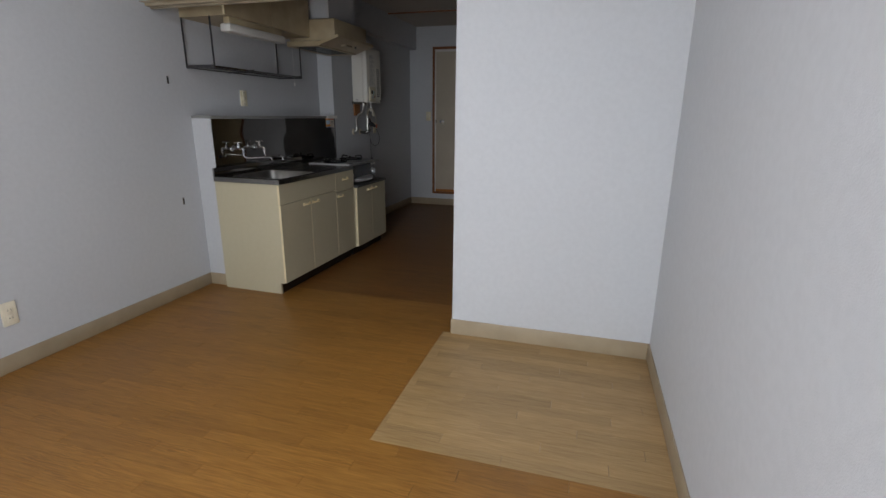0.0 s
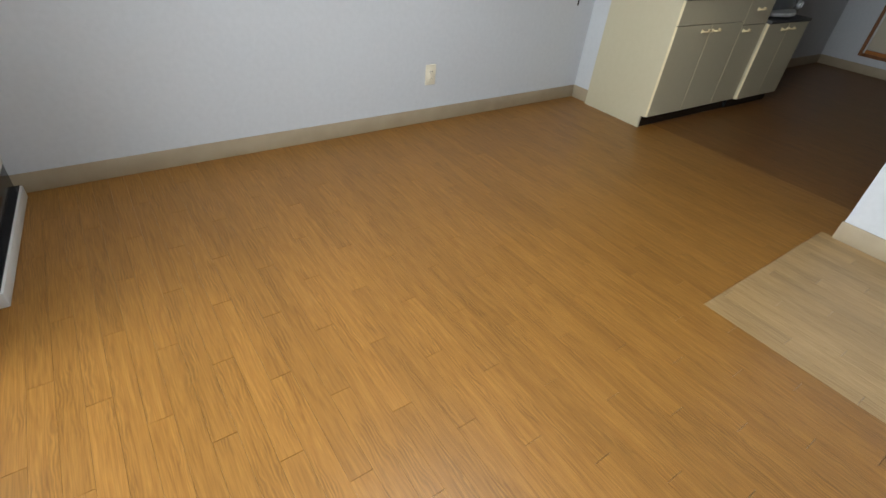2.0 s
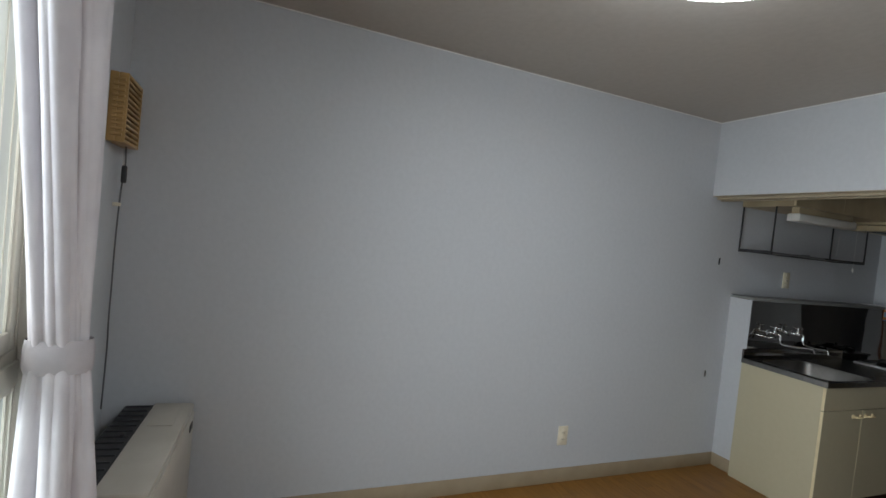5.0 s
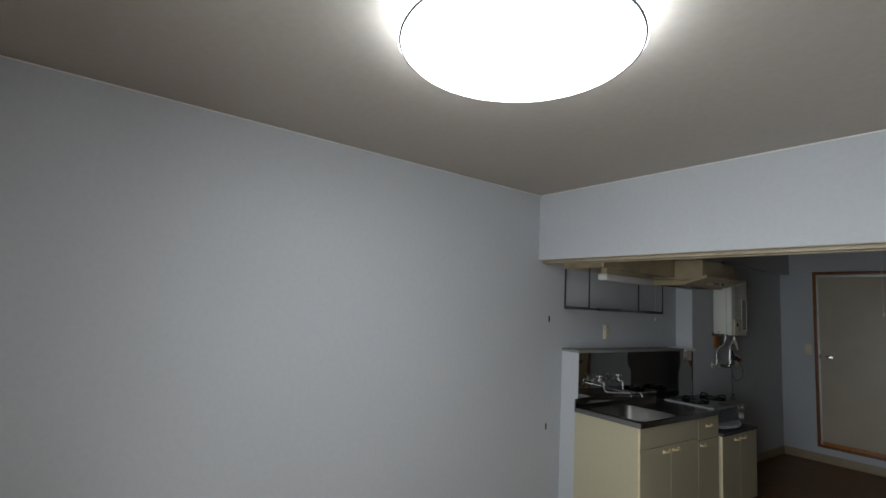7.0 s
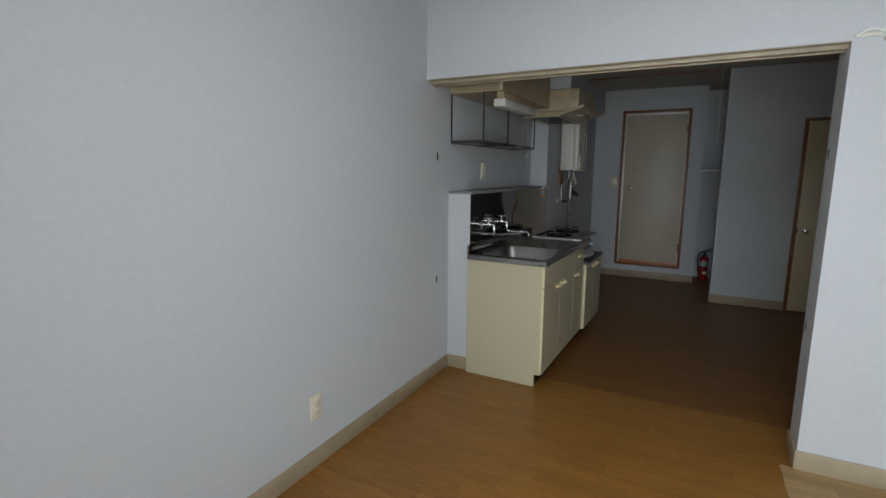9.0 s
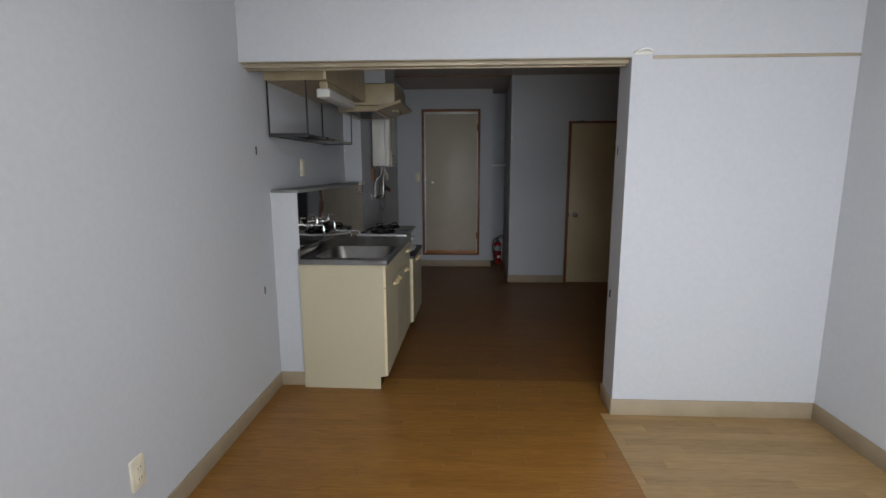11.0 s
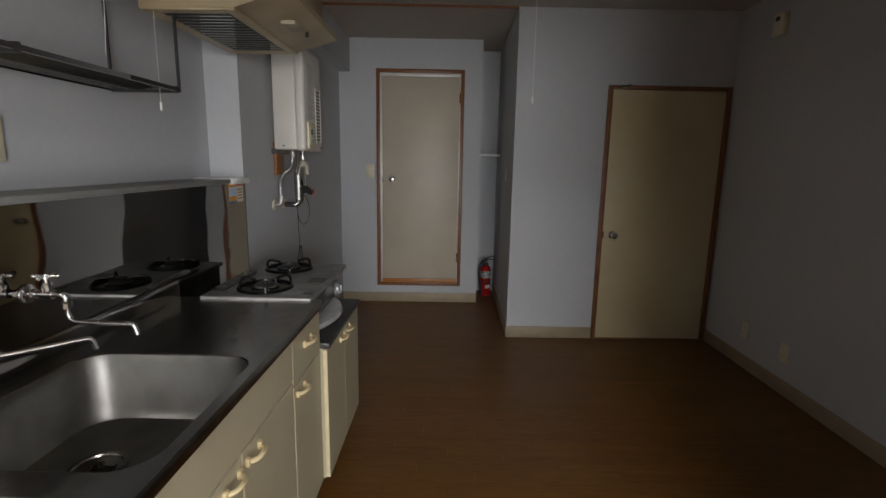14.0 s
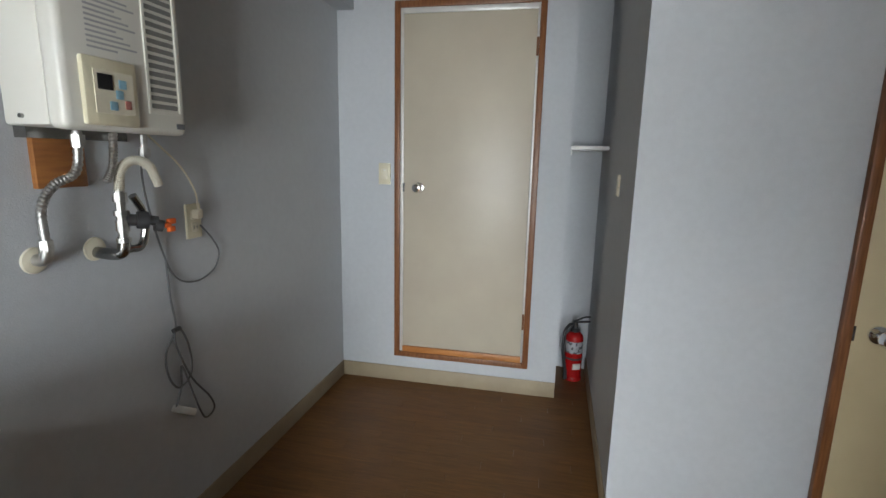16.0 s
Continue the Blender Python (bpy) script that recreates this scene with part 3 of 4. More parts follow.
# ---- kitchen: base units ----
def rounded(x0, y0, x1, y1, r, n=6):
    pts = []
    for cx, cy, a in ((x1 - r, y1 - r, 0), (x0 + r, y1 - r, 90), (x0 + r, y0 + r, 180), (x1 - r, y0 + r, 270)):
        pts += [(cx + r * math.cos(radians(a + 90 * k / n)), cy + r * math.sin(radians(a + 90 * k / n))) for k in range(n + 1)]
    return pts


def loops(specs, close=True):
    """A skin through loops of (points, z); the last loop is filled."""
    bm = bmesh.new()
    rings = [[bm.verts.new((x, y, z)) for x, y in pts] for pts, z in specs]
    for a, b in zip(rings, rings[1:]):
        for i in range(len(a)):
            bm.faces.new((a[i], a[(i + 1) % len(a)], b[(i + 1) % len(a)], b[i]))
    if close:
        bm.faces.new(rings[-1])
    return bm


def pull(parent, x, y, z, length=0.075, up=False):
    """A bowed cream plastic pull on a front that faces +x."""
    bm = tube([(x - 0.002, y - length / 2, z - 0.004), (x + 0.012, y - length / 2 + 0.006, z - 0.004), (x + 0.024, y - length / 4, z - 0.002), (x + 0.027, y, z), (x + 0.024, y + length / 4, z - 0.002), (x + 0.012, y + length / 2 - 0.006, z - 0.004), (x - 0.002, y + length / 2, z - 0.004)], 0.0065, 8, 4)
    for e in (-1, 1):
        box(bm, x - 0.002, y + e * length / 2 - 0.009, z - 0.014, x + 0.010, y + e * length / 2 + 0.009, z + 0.008, bevel=0.003)
    return part("handle", bm, M_HANDLE, parent, "cream plastic pull")


def front(unit, name, y0, y1, z0, z1, x=0.700, handle=None):
    d = part(name, boxes((x - 0.018, y0 + 0.0015, z0 + 0.0015, x, y1 - 0.0015, z1 - 0.0015), bevel=0.0015, seg=1), M_CREAM, unit)
    part("edge_band", boxes((x - 0.0165, y0 + 0.0002, z0 + 0.003, x - 0.001, y0 + 0.0016, z1 - 0.003)), M_CREAM_EDGE, d, "pale edge band")
    if handle:
        pull(d, x, *handle)
    return d


SY0, SY1, TOP = -0.03, 1.045, 0.832
b = thing("sink_cabinet", "cream laminate sink base cabinet with doors and drawer", "cabinet", KM)
bm = bmesh.new()
prof = [(0.165, 0.0), (0.652, 0.0), (0.652, 0.082), (0.683, 0.082), (0.683, 0.800), (0.165, 0.800)]
a0 = [bm.verts.new((x, SY0, z)) for x, z in prof]
a1 = [bm.verts.new((x, SY0 + 0.016, z)) for x, z in prof]
bm.faces.new(a0)
bm.faces.new(a1[::-1])
for k in range(6):
    bm.faces.new((a0[k], a0[(k + 1) % 6], a1[(k + 1) % 6], a1[k]))
part("end_panel", bm, M_CREAM, b, smooth=False)
part("carcass", boxes((0.165, SY0 + 0.016, 0.082, 0.682, SY1, 0.62), (0.165, SY0 + 0.016, 0.62, 0.20, SY1, 0.80)), M_CREAM, b)
part("front_rail", boxes((0.665, SY0 + 0.016, 0.62, 0.682, SY1, 0.80)), M_CREAM, b)
part("plinth", boxes((0.60, SY0 + 0.016, 0.0, 0.648, SY1, 0.082)), M_BLACK, b, "black recessed plinth")
part("fascia", boxes((0.682, SY0, 0.658, 0.700, 0.728, 0.798), bevel=0.0015, seg=1), M_CREAM, b)
part("fascia_edge", boxes((0.6835, SY0 - 0.0014, 0.660, 0.699, SY0, 0.796)), M_CREAM_EDGE, b, "pale edge band")
front(b, "door", SY0, 0.348, 0.085, 0.655, handle=(0.290, 0.620))
front(b, "door", 0.350, 0.728, 0.085, 0.655, handle=(0.410, 0.620))
front(b, "drawer", 0.731, SY1, 0.635, 0.798, handle=(0.888, 0.735))
front(b, "door", 0.731, SY1, 0.085, 0.632, handle=(0.800, 0.600))

b = thing("sink_worktop", "stainless steel worktop with a pressed sink basin", "sink", KM)
o1, o2 = rounded(0.166, SY0 - 0.012, 0.712, SY1, 0.004), rounded(0.172, SY0 - 0.004, 0.703, SY1 - 0.004, 0.004)
part("worktop", loops([(o1, 0.800), (o1, TOP - 0.003), (rounded(0.168, SY0 - 0.010, 0.710, SY1 - 0.001, 0.004), TOP), (rounded(0.232, 0.022, 0.684, 0.512, 0.075), TOP), (rounded(0.235, 0.025, 0.681, 0.509, 0.073), TOP - 0.003)], False), M_STEEL, b)
part("basin", loops([(rounded(0.235, 0.025, 0.681, 0.509, 0.073), TOP - 0.003), (rounded(0.242, 0.033, 0.674, 0.501, 0.072), TOP - 0.02), (rounded(0.254, 0.048, 0.660, 0.486, 0.085), TOP - 0.145), (rounded(0.264, 0.060, 0.650, 0.474, 0.085), TOP - 0.165), (rounded(0.285, 0.085, 0.630, 0.435, 0.075), TOP - 0.175), (rounded(0.36, 0.21, 0.50, 0.33, 0.055), TOP - 0.180)]), M_BASIN, b)
part("upstand", boxes((0.166, SY0 - 0.012, TOP - 0.002, 0.180, SY1, TOP + 0.062), bevel=0.003), M_POLISH, b)
d = part("drain", lathe([(0.060, 0.0), (0.060, 0.003), (0.050, 0.004), (0.045, -0.004), (0.02, -0.006)], 32, Matrix.Translation((0.40, 0.285, TOP - 0.179))), M_STEEL, b, "steel drain ring")
part("strainer", lathe([(0.038, 0.0), (0.038, 0.006), (0.015, 0.008), (0.012, 0.016), (0.004, 0.017)], 24, Matrix.Translation((0.40, 0.285, TOP - 0.181))), M_STEEL_DARK, d, "dark strainer")
part("back_groove", boxes((0.195, 0.03, TOP - 0.001, 0.200, 0.95, TOP + 0.0015)), M_STEEL_DARK, b)

b = thing("backsplash", "dark mirror-like stainless steel sheet behind the sink", "backsplash", KM)
part("sheet", boxes((0.1635, 0.002, 0.66, 0.1655, 1.70, LEDGE - 0.020)), M_STEEL_DARK, b)
part("edge_trim", boxes((0.1635, 1.70, 0.64, 0.167, 1.704, LEDGE - 0.026)), M_DARK, b)
for y0, y1, body, top, lab in ((1.525, 1.605, (0.75, 0.30, 0.04), (0.75, 0.30, 0.04), "orange and blue printed sticker on the steel"), (1.608, 1.675, (0.70, 0.62, 0.50), (0.55, 0.06, 0.04), "cream sticker with a red heading on the steel")):
    s = thing("sticker", lab, "sticker", KM, "stickers on the backsplash")
    part("sheet", boxes((0.1656, y0, 1.140, 0.1664, y1, 1.234)), material("sticker_paper", body, 0.5), s)
    part("heading", boxes((0.1664, y0, 1.216, 0.1668, y1, 1.234)), material("sticker_heading", top, 0.5), s)
    if body[2] < 0.1:
        part("picture", boxes((0.1664, y0 + 0.004, 1.170, 0.1668, y1 - 0.004, 1.212)), material("sticker_blue", (0.25, 0.48, 0.72), 0.5, color2=(0.6, 0.72, 0.8), scale=90), s, "pale blue printed field")
        part("strip", boxes((0.1664, y0, 1.140, 0.1668, y1, 1.148)), material("sticker_strip", (0.03, 0.22, 0.5), 0.5), s, "blue strip")
    else:
        for k in range(4):
            part("text_bar", boxes((0.1664, y0 + 0.008, 1.154 + 0.014 * k, 0.1668, y1 - 0.012, 1.159 + 0.014 * k)), M_CABLE, s)


def tap(m, reach, swing):
    """A wall tap: flange, body, cross handle and a long swivel spout."""
    o = thing("wall_tap", "chrome wall tap with cross handle and swivel spout", "tap", m, "taps over the sink")
    part("flange", lathe([(0.024, 0.0), (0.023, 0.005), (0.012, 0.010)], 24, pose(0, 0, 0, 0, 90, 0)), M_CHROME, o)
    hx = 0.052
    bm = cyls(((0, 0, 0), (0.082, 0, 0), 0.0075))
    cyl(bm, (hx - 0.013, 0, 0), (hx + 0.013, 0, 0), 0.0115)
    cyl(bm, (hx, 0, 0), (hx, 0, 0.022), 0.0105)
    cyl(bm, (hx, 0, 0.022), (hx, 0, 0.030), 0.0125, 0.0095, 8)
    cyl(bm, (0.014, 0, 0), (0.024, 0, 0), 0.0125, None, 6)
    part("body", bm, M_CHROME, o)
    bm = cyls(((hx, 0, 0.030), (hx, 0, 0.046), 0.0055))
    cyl(bm, (hx, 0, 0.040), (hx, 0, 0.050), 0.0095, 0.008)
    for k in range(4):
        a = radians(8 + 90 * k)
        cyl(bm, (hx, 0, 0.045), (hx + 0.026 * math.cos(a), 0.026 * math.sin(a), 0.045), 0.0040, 0.0052, 12)
        bmesh.ops.create_uvsphere(bm, u_segments=12, v_segments=8, radius=0.0058, matrix=Matrix.Translation((hx + 0.027 * math.cos(a), 0.027 * math.sin(a), 0.045)))
    part("cross_handle", bm, M_CHROME, o)
    c, s = math.cos(swing), math.sin(swing)
    bm = tube([(0.080, 0, 0), (0.088, 0, -0.001), (0.094, 0, -0.007), (0.095, 0, -0.016)], 0.0085, 12, 5)
    cyl(bm, (0.095, 0, -0.034), (0.095, 0, -0.016), 0.0115, None, 8)
    tube([(0.095 + r * c, r * s, z) for r, z in ((0, -0.034), (0.001, -0.048), (0.008, -0.061), (0.024, -0.066), (reach * 0.5, -0.066), (reach - 0.024, -0.064), (reach - 0.007, -0.068), (reach, -0.090))], 0.0058, 12, 6, bm)
    part("spout", bm, M_CHROME, o)
    return o


tap(KM @ pose(0.166, 0.185, 1.015), 0.195, radians(42))
tap(KM @ pose(0.166, 0.425, 1.015), 0.180, radians(-6))

# ---- cooker and the low cabinet under it ----
CY0, CY1, CZ = 1.055, 1.665, 0.655
b = thing("cooker_cabinet", "low cream laminate cabinet under the gas cooker", "cabinet", KM)
part("carcass", boxes((0.165, CY0 + 0.002, 0.082, 0.706, CY1, CZ - 0.022)), M_CREAM, b)
part("plinth", boxes((0.60, CY0, 0.0, 0.660, CY1, 0.082)), M_BLACK, b, "black recessed plinth")
part("top_sheet", boxes((0.165, CY0, CZ - 0.022, 0.734, CY1 + 0.004, CZ), bevel=0.003), M_DARK, b, "blackened steel top")
front(b, "door", CY0, (CY0 + CY1) / 2 - 0.001, 0.085, CZ - 0.024, x=0.724, handle=((CY0 + CY1) / 2 - 0.055, 0.592))
front(b, "door", (CY0 + CY1) / 2 + 0.001, CY1, 0.085, CZ - 0.024, x=0.724, handle=((CY0 + CY1) / 2 + 0.055, 0.592))

M_COOKER = material("cooker_enamel", (0.36, 0.37, 0.37), 0.36, 0.55, color2=(0.22, 0.225, 0.225), scale=14, detail=8, bump=0.06, rough2=0.5)
M_RIM = material("pale_cooker_rim", (0.62, 0.63, 0.64), 0.32, 0.3, color2=(0.48, 0.48, 0.48), scale=18)
M_KNOB = material("worn_grey_knob", (0.42, 0.43, 0.44), 0.4, 0.3, color2=(0.30, 0.31, 0.31), scale=30)
M_LABEL = material("dark_label", (0.07, 0.072, 0.075), 0.5, color2=(0.14, 0.14, 0.14), scale=90)
b = thing("gas_cooker", "grey two-burner gas cooker with grill, worn enamel", "cooker", KM)
KY0, KY1, KX0, KX1, KZ = 1.025, 1.63, 0.262, 0.680, 0.842
part("body", boxes((KX0 + 0.01, KY0 + 0.03, CZ + 0.0, KX1 - 0.093, KY1 - 0.02, KZ - 0.018)), M_COOKER, b)
part("top_plate", boxes((KX0, KY0, KZ - 0.020, KX1, KY1, KZ), bevel=0.007, seg=3), M_COOKER, b)
KF = KX1 - 0.052                                          # the front stands back under the plate
part("front_panel", boxes((KF - 0.04, KY0 + 0.028, CZ + 0.012, KF + 0.010, KY1 - 0.018, KZ - 0.020), bevel=0.006), M_COOKER, b)
part("edge_strip", boxes((KX0 + 0.004, KY0 - 0.006, KZ - 0.024, KX1 - 0.004, KY0 + 0.004, KZ - 0.001), bevel=0.004), M_RIM, b, "bright worn edge")
for x in (KX0 + 0.08, KX0 + 0.105, KX1 - 0.11, KX1 - 0.085):
    part("screw", lathe([(0.004, 0.0), (0.003, 0.002)], 12, pose(x, KY0 - 0.006, KZ - 0.012, 90, 0, 0)), M_STEEL, b)
bm = boxes((KF - 0.01, KY0 + 0.135, CZ + 0.050, KF + 0.018, KY1 - 0.115, KZ - 0.030), bevel=0.006)
g = part("grill_door", bm, material("grill_glass", (0.10, 0.112, 0.125), 0.22), b, "dark glass grill door")
n = 24
bm = bmesh.new()
rings = []
for k in range(n + 1):
    t = k / n
    y = KY0 + 0.125 + t * (KY1 - KY0 - 0.23)
    x = KF + 0.030 + 0.052 * math.sin(math.pi * t) ** 0.8
    rings.append([bm.verts.new(p) for p in ((KF + 0.012, y, CZ + 0.050), (x, y, CZ + 0.036), (x + 0.004, y, CZ + 0.022), (x - 0.004, y, CZ + 0.012), (KF + 0.012, y, CZ + 0.012))])
for r0, r1 in zip(rings, rings[1:]):
    for k in range(5):
        bm.faces.new((r0[k], r0[(k + 1) % 5], r1[(k + 1) % 5], r1[k]))
bm.faces.new(rings[0])
bm.faces.new(rings[-1])
part("grill_handle", bm, M_RIM, g, "bowed pale grill handle")
for y in (KY0 + 0.082, KY1 - 0.066):
    k = part("knob", lathe([(0.034, 0.0), (0.034, 0.005), (0.027, 0.009), (0.024, 0.020), (0.006, 0.022)], 28, pose(KF + 0.012, y, CZ + 0.078, 0, 84, 0)), M_KNOB, b, "round pale control knob")
    part("grip", boxes((KF + 0.028, y - 0.004, CZ + 0.060, KF + 0.041, y + 0.004, CZ + 0.098), bevel=0.002), M_COOKER, k)
for y in (KY0 + 0.105, KY1 - 0.105, KY1 - 0.035):
    part("lever", boxes((KF + 0.004, y - 0.010, KZ - 0.046, KF + 0.026, y + 0.010, KZ - 0.032), bevel=0.004), M_WHITE, b, "small white lever")
for y0, y1, x0, x1 in ((1.255, 1.335, 0.595, 0.665), (1.068, 1.104, 0.630, 0.670)):
    part("label_plate", boxes((x0, y0, KZ, x1, y1, KZ + 0.0012)), M_LABEL, b, "worn dark label")
part("rear_slot", boxes((KX0 + 0.012, 1.10, KZ - 0.002, KX0 + 0.060, 1.42, KZ + 0.008), bevel=0.004), M_BLACK, b, "black exhaust slot")
for k in range(5):
    part("slot_bar", boxes((KX0 + 0.018, 1.12 + 0.06 * k, KZ + 0.008, KX0 + 0.054, 1.128 + 0.06 * k, KZ + 0.012)), M_STEEL, b)


def burner(x, y, arms):
    part("drip_pan", lathe([(0.108, 0.0), (0.108, 0.003), (0.101, 0.004), (0.088, 0.0012), (0.062, 0.0012), (0.05, 0.003)], 48, Matrix.Translation((x, y, KZ))), M_BLACK, b, "black drip pan")
    part("burner_ring", lathe([(0.052, 0.0), (0.052, 0.010), (0.044, 0.012), (0.040, 0.006)], 40, Matrix.Translation((x, y, KZ))), M_STEEL, b)
    part("burner_head", lathe([(0.036, 0.0), (0.038, 0.012), (0.030, 0.020), (0.012, 0.022), (0.010, 0.014)], 40, Matrix.Translation((x, y, KZ + 0.002))), M_DARK, b)
    part("spark_pin", cyls(((x + 0.03, y + 0.030, KZ), (x + 0.03, y + 0.030, KZ + 0.030), 0.0022), n=8), M_CABLE, b)
    t = part("trivet", tube([(x + 0.100 * math.cos(2 * math.pi * k / 32), y + 0.100 * math.sin(2 * math.pi * k / 32), KZ + 0.008) for k in range(33)], 0.0045, 8, 1), M_BLACK, b, "black iron pan support")
    for a in arms:
        c, s = math.cos(radians(a)), math.sin(radians(a))
        part("arm", tube([(x + 0.112 * c, y + 0.112 * s, KZ + 0.006), (x + 0.108 * c, y + 0.108 * s, KZ + 0.026), (x + 0.09 * c, y + 0.09 * s, KZ + 0.036), (x + 0.045 * c, y + 0.045 * s, KZ + 0.030)], 0.0058, 8, 5), M_BLACK, t)


burner(0.458, 1.160, (50, 170, 290))
burner(0.440, 1.500, (50, 170, 290))
b = thing("gas_hose", "grey gas hose behind the cooker", "hose", KM)
part("hose", tube([(0.19, 1.62, 0.66), (0.24, 1.64, 0.72), (0.28, 1.66, 0.70), (0.24, 1.70, 0.64)], 0.008, 8), M_CABLE, b)

# ---- hanging cabinet, rack, strip light and hood ----
b = thing("hanging_cabinet", "beige wall cabinet hung above the sink", "cabinet", KM)
part("body", boxes((0.0, 0.005, 1.884, 0.354, 1.0, HK - 0.002)), M_BEIGE, b)
for y0, y1 in ((0.005, 0.496), (0.499, 1.0)):
    d = part("door", boxes((0.354, y0, 1.886, 0.372, y1, HK - 0.004), bevel=0.0015, seg=1), M_BEIGE, b)
    part("edge_band", boxes((0.356, y0 - 0.0006, 1.89, 0.371, y0, HK - 0.006)), M_CREAM_EDGE, d, "pale edge band")
b = thing("dish_rack", "black metal hanging dish rack under the wall cabinet", "rack", KM)
for x, y in ((0.018, 0.0), (0.250, 0.0), (0.018, 1.02), (0.250, 1.02)):
    part("post", boxes((x - 0.004, y - 0.004, 1.565, x + 0.004, y + 0.004, 1.884)), M_DARK, b)
for y in (0.0, 0.40, 1.02):
    part("cross_bar", boxes((0.018, y - 0.004, 1.562, 0.250, y + 0.004, 1.584)), M_DARK, b)
part("rim", boxes((0.246, 0.0, 1.565, 0.254, 1.02, 1.578), (0.014, 0.0, 1.565, 0.022, 1.02, 1.578)), M_STEEL_DARK, b)
for k in range(19):
    part("wire", cyls(((0.028 + 0.012 * k, 0.0, 1.572), (0.028 + 0.012 * k, 1.02, 1.572), 0.0022), n=6), M_STEEL_DARK, b)
b = thing("strip_light", "unlit white strip light under the wall cabinet", "lamp", KM)
part("housing", boxes((0.315, 0.05, 1.838, 0.365, 0.62, 1.884), bevel=0.004), M_BEIGE, b)
part("tube_cover", boxes((0.300, 0.03, 1.790, 0.382, 0.64, 1.842), bevel=0.010, seg=3), M_WHITE, b, "white plastic cover")
part("pull_string", tube([(0.31, 0.60, 1.795), (0.305, 0.60, 1.70), (0.298, 0.60, 1.60)], 0.001, 6), M_WHITE, b)
b = thing("lamp_pull", "small white cord pull hanging over the ledge", "cord", KM)
part("string", tube([(0.20, 0.99, 1.83), (0.20, 0.99, 1.70), (0.20, 0.99, 1.53)], 0.0009, 6), M_SILL, b)
part("toggle", cyls(((0.20, 0.99, 1.500), (0.20, 0.99, 1.528), 0.0045), n=10), M_SILL, b)

b = thing("range_hood", "beige metal range hood with a dark grease filter", "range hood", KM)
part("motor_box", boxes((0.166, 1.005, 1.863, 0.605, 1.59, 2.03), bevel=0.010), M_BEIGE, b)
HX0, HXK, HXF, HY0, HY1 = 0.166, 0.475, 0.655, 0.968, 1.625   # back, kink and front of the canopy, its ends
def hood_z(x):
    """Height of the underside: level to the kink, then rising to the front."""
    return 1.824 if x <= HXK else 1.824 + 0.054 * (x - HXK) / (HXF - HXK)


bm = bmesh.new()
xs = (HX0, 0.215, 0.445, HXK, 0.640, HXF)
ends = []
for y in (HY0, HY1):
    prof = [(x, hood_z(x)) for x in xs] + [(HXF, hood_z(HXF) + 0.022), (0.600, 1.884), (HXK, hood_z(HXK) + 0.030), (HX0, 1.858)]
    ends.append([bm.verts.new((x, y, z)) for x, z in prof])
for k in range(len(ends[0])):
    k2 = (k + 1) % len(ends[0])
    bm.faces.new((ends[0][k], ends[0][k2], ends[1][k2], ends[1][k]))
bm.faces.new(ends[0])
bm.faces.new(ends[1][::-1])
for x0, x1, y0, y1 in ((HX0, 0.215, HY0, HY1), (0.440, HXK + 0.002, HY0, HY1), (0.215, 0.440, HY0, HY0 + 0.045), (0.215, 0.440, HY1 - 0.06, HY1)):
    box(bm, x0, y0, 1.815, x1, y1, 1.825, bevel=0.003, seg=1)
part("canopy", bm, M_BEIGE, b)
f = part("filter", boxes((0.216, HY0 + 0.046, 1.817, 0.439, HY1 - 0.061, 1.824)), M_DARK, b, "dark greasy filter")
for k in range(14):
    part("filter_slat", boxes((0.218, 1.03 + 0.038 * k, 1.814, 0.437, 1.042 + 0.038 * k, 1.818)), M_STEEL_DARK, f)
part("switch_plate", boxes((0.545, 1.20, 1.836, 0.600, 1.31, 1.850), bevel=0.003), M_TRACK, b)
part("switch_knob", cyls(((0.585, 1.40, 1.838), (0.585, 1.40, 1.858), 0.007), n=14), M_DARK, b)
solid("hood_duct_box", boxes((0.163, 1.07, 2.03, 0.52, 1.52, HK)), M_WALL, "papered duct box above the range hood", m=KM)

# ---- water heater ----
KW = KM @ pose(0, 0.032, 0.0)
# grey that stands for the shade between the vent's louvres
M_SLOT = material("slot_shade_grey", (0.22, 0.215, 0.20), 0.6)
M_WHEAT = material("water_heater_enamel", (0.74, 0.72, 0.66), 0.32, color2=(0.70, 0.68, 0.61), scale=4)
b = thing("water_heater", "off-white wall-hung gas water heater with a control panel", "water heater", KW)
part("casing", boxes((0.195, 2.02, 1.40, 0.320, 2.36, 1.945), bevel=0.008), M_WHEAT, b)
part("front_cover", boxes((0.318, 2.015, 1.393, 0.372, 2.365, 1.950), bevel=0.018, seg=4), M_WHEAT, b)
part("bracket", boxes((0.163, 2.06, 1.375, 0.20, 2.33, 1.405)), M_STEEL, b)
part("bracket", boxes((0.163, 2.10, 1.90, 0.20, 2.28, 1.93)), M_STEEL, b)
part("screw", cyls(((0.25, 2.013, 1.42), (0.25, 2.021, 1.42), 0.005), n=12), M_STEEL, b)
p = part("control_panel", boxes((0.368, 2.055, 1.405, 0.384, 2.196, 1.553), bevel=0.006), M_IVORY, b, "ivory control panel")
part("panel_face", boxes((0.383, 2.078, 1.432, 0.386, 2.180, 1.526)), M_PLATE, p)
part("display", boxes((0.3855, 2.086, 1.484, 0.3875, 2.124, 1.518)), M_BLACK, p, "black display")
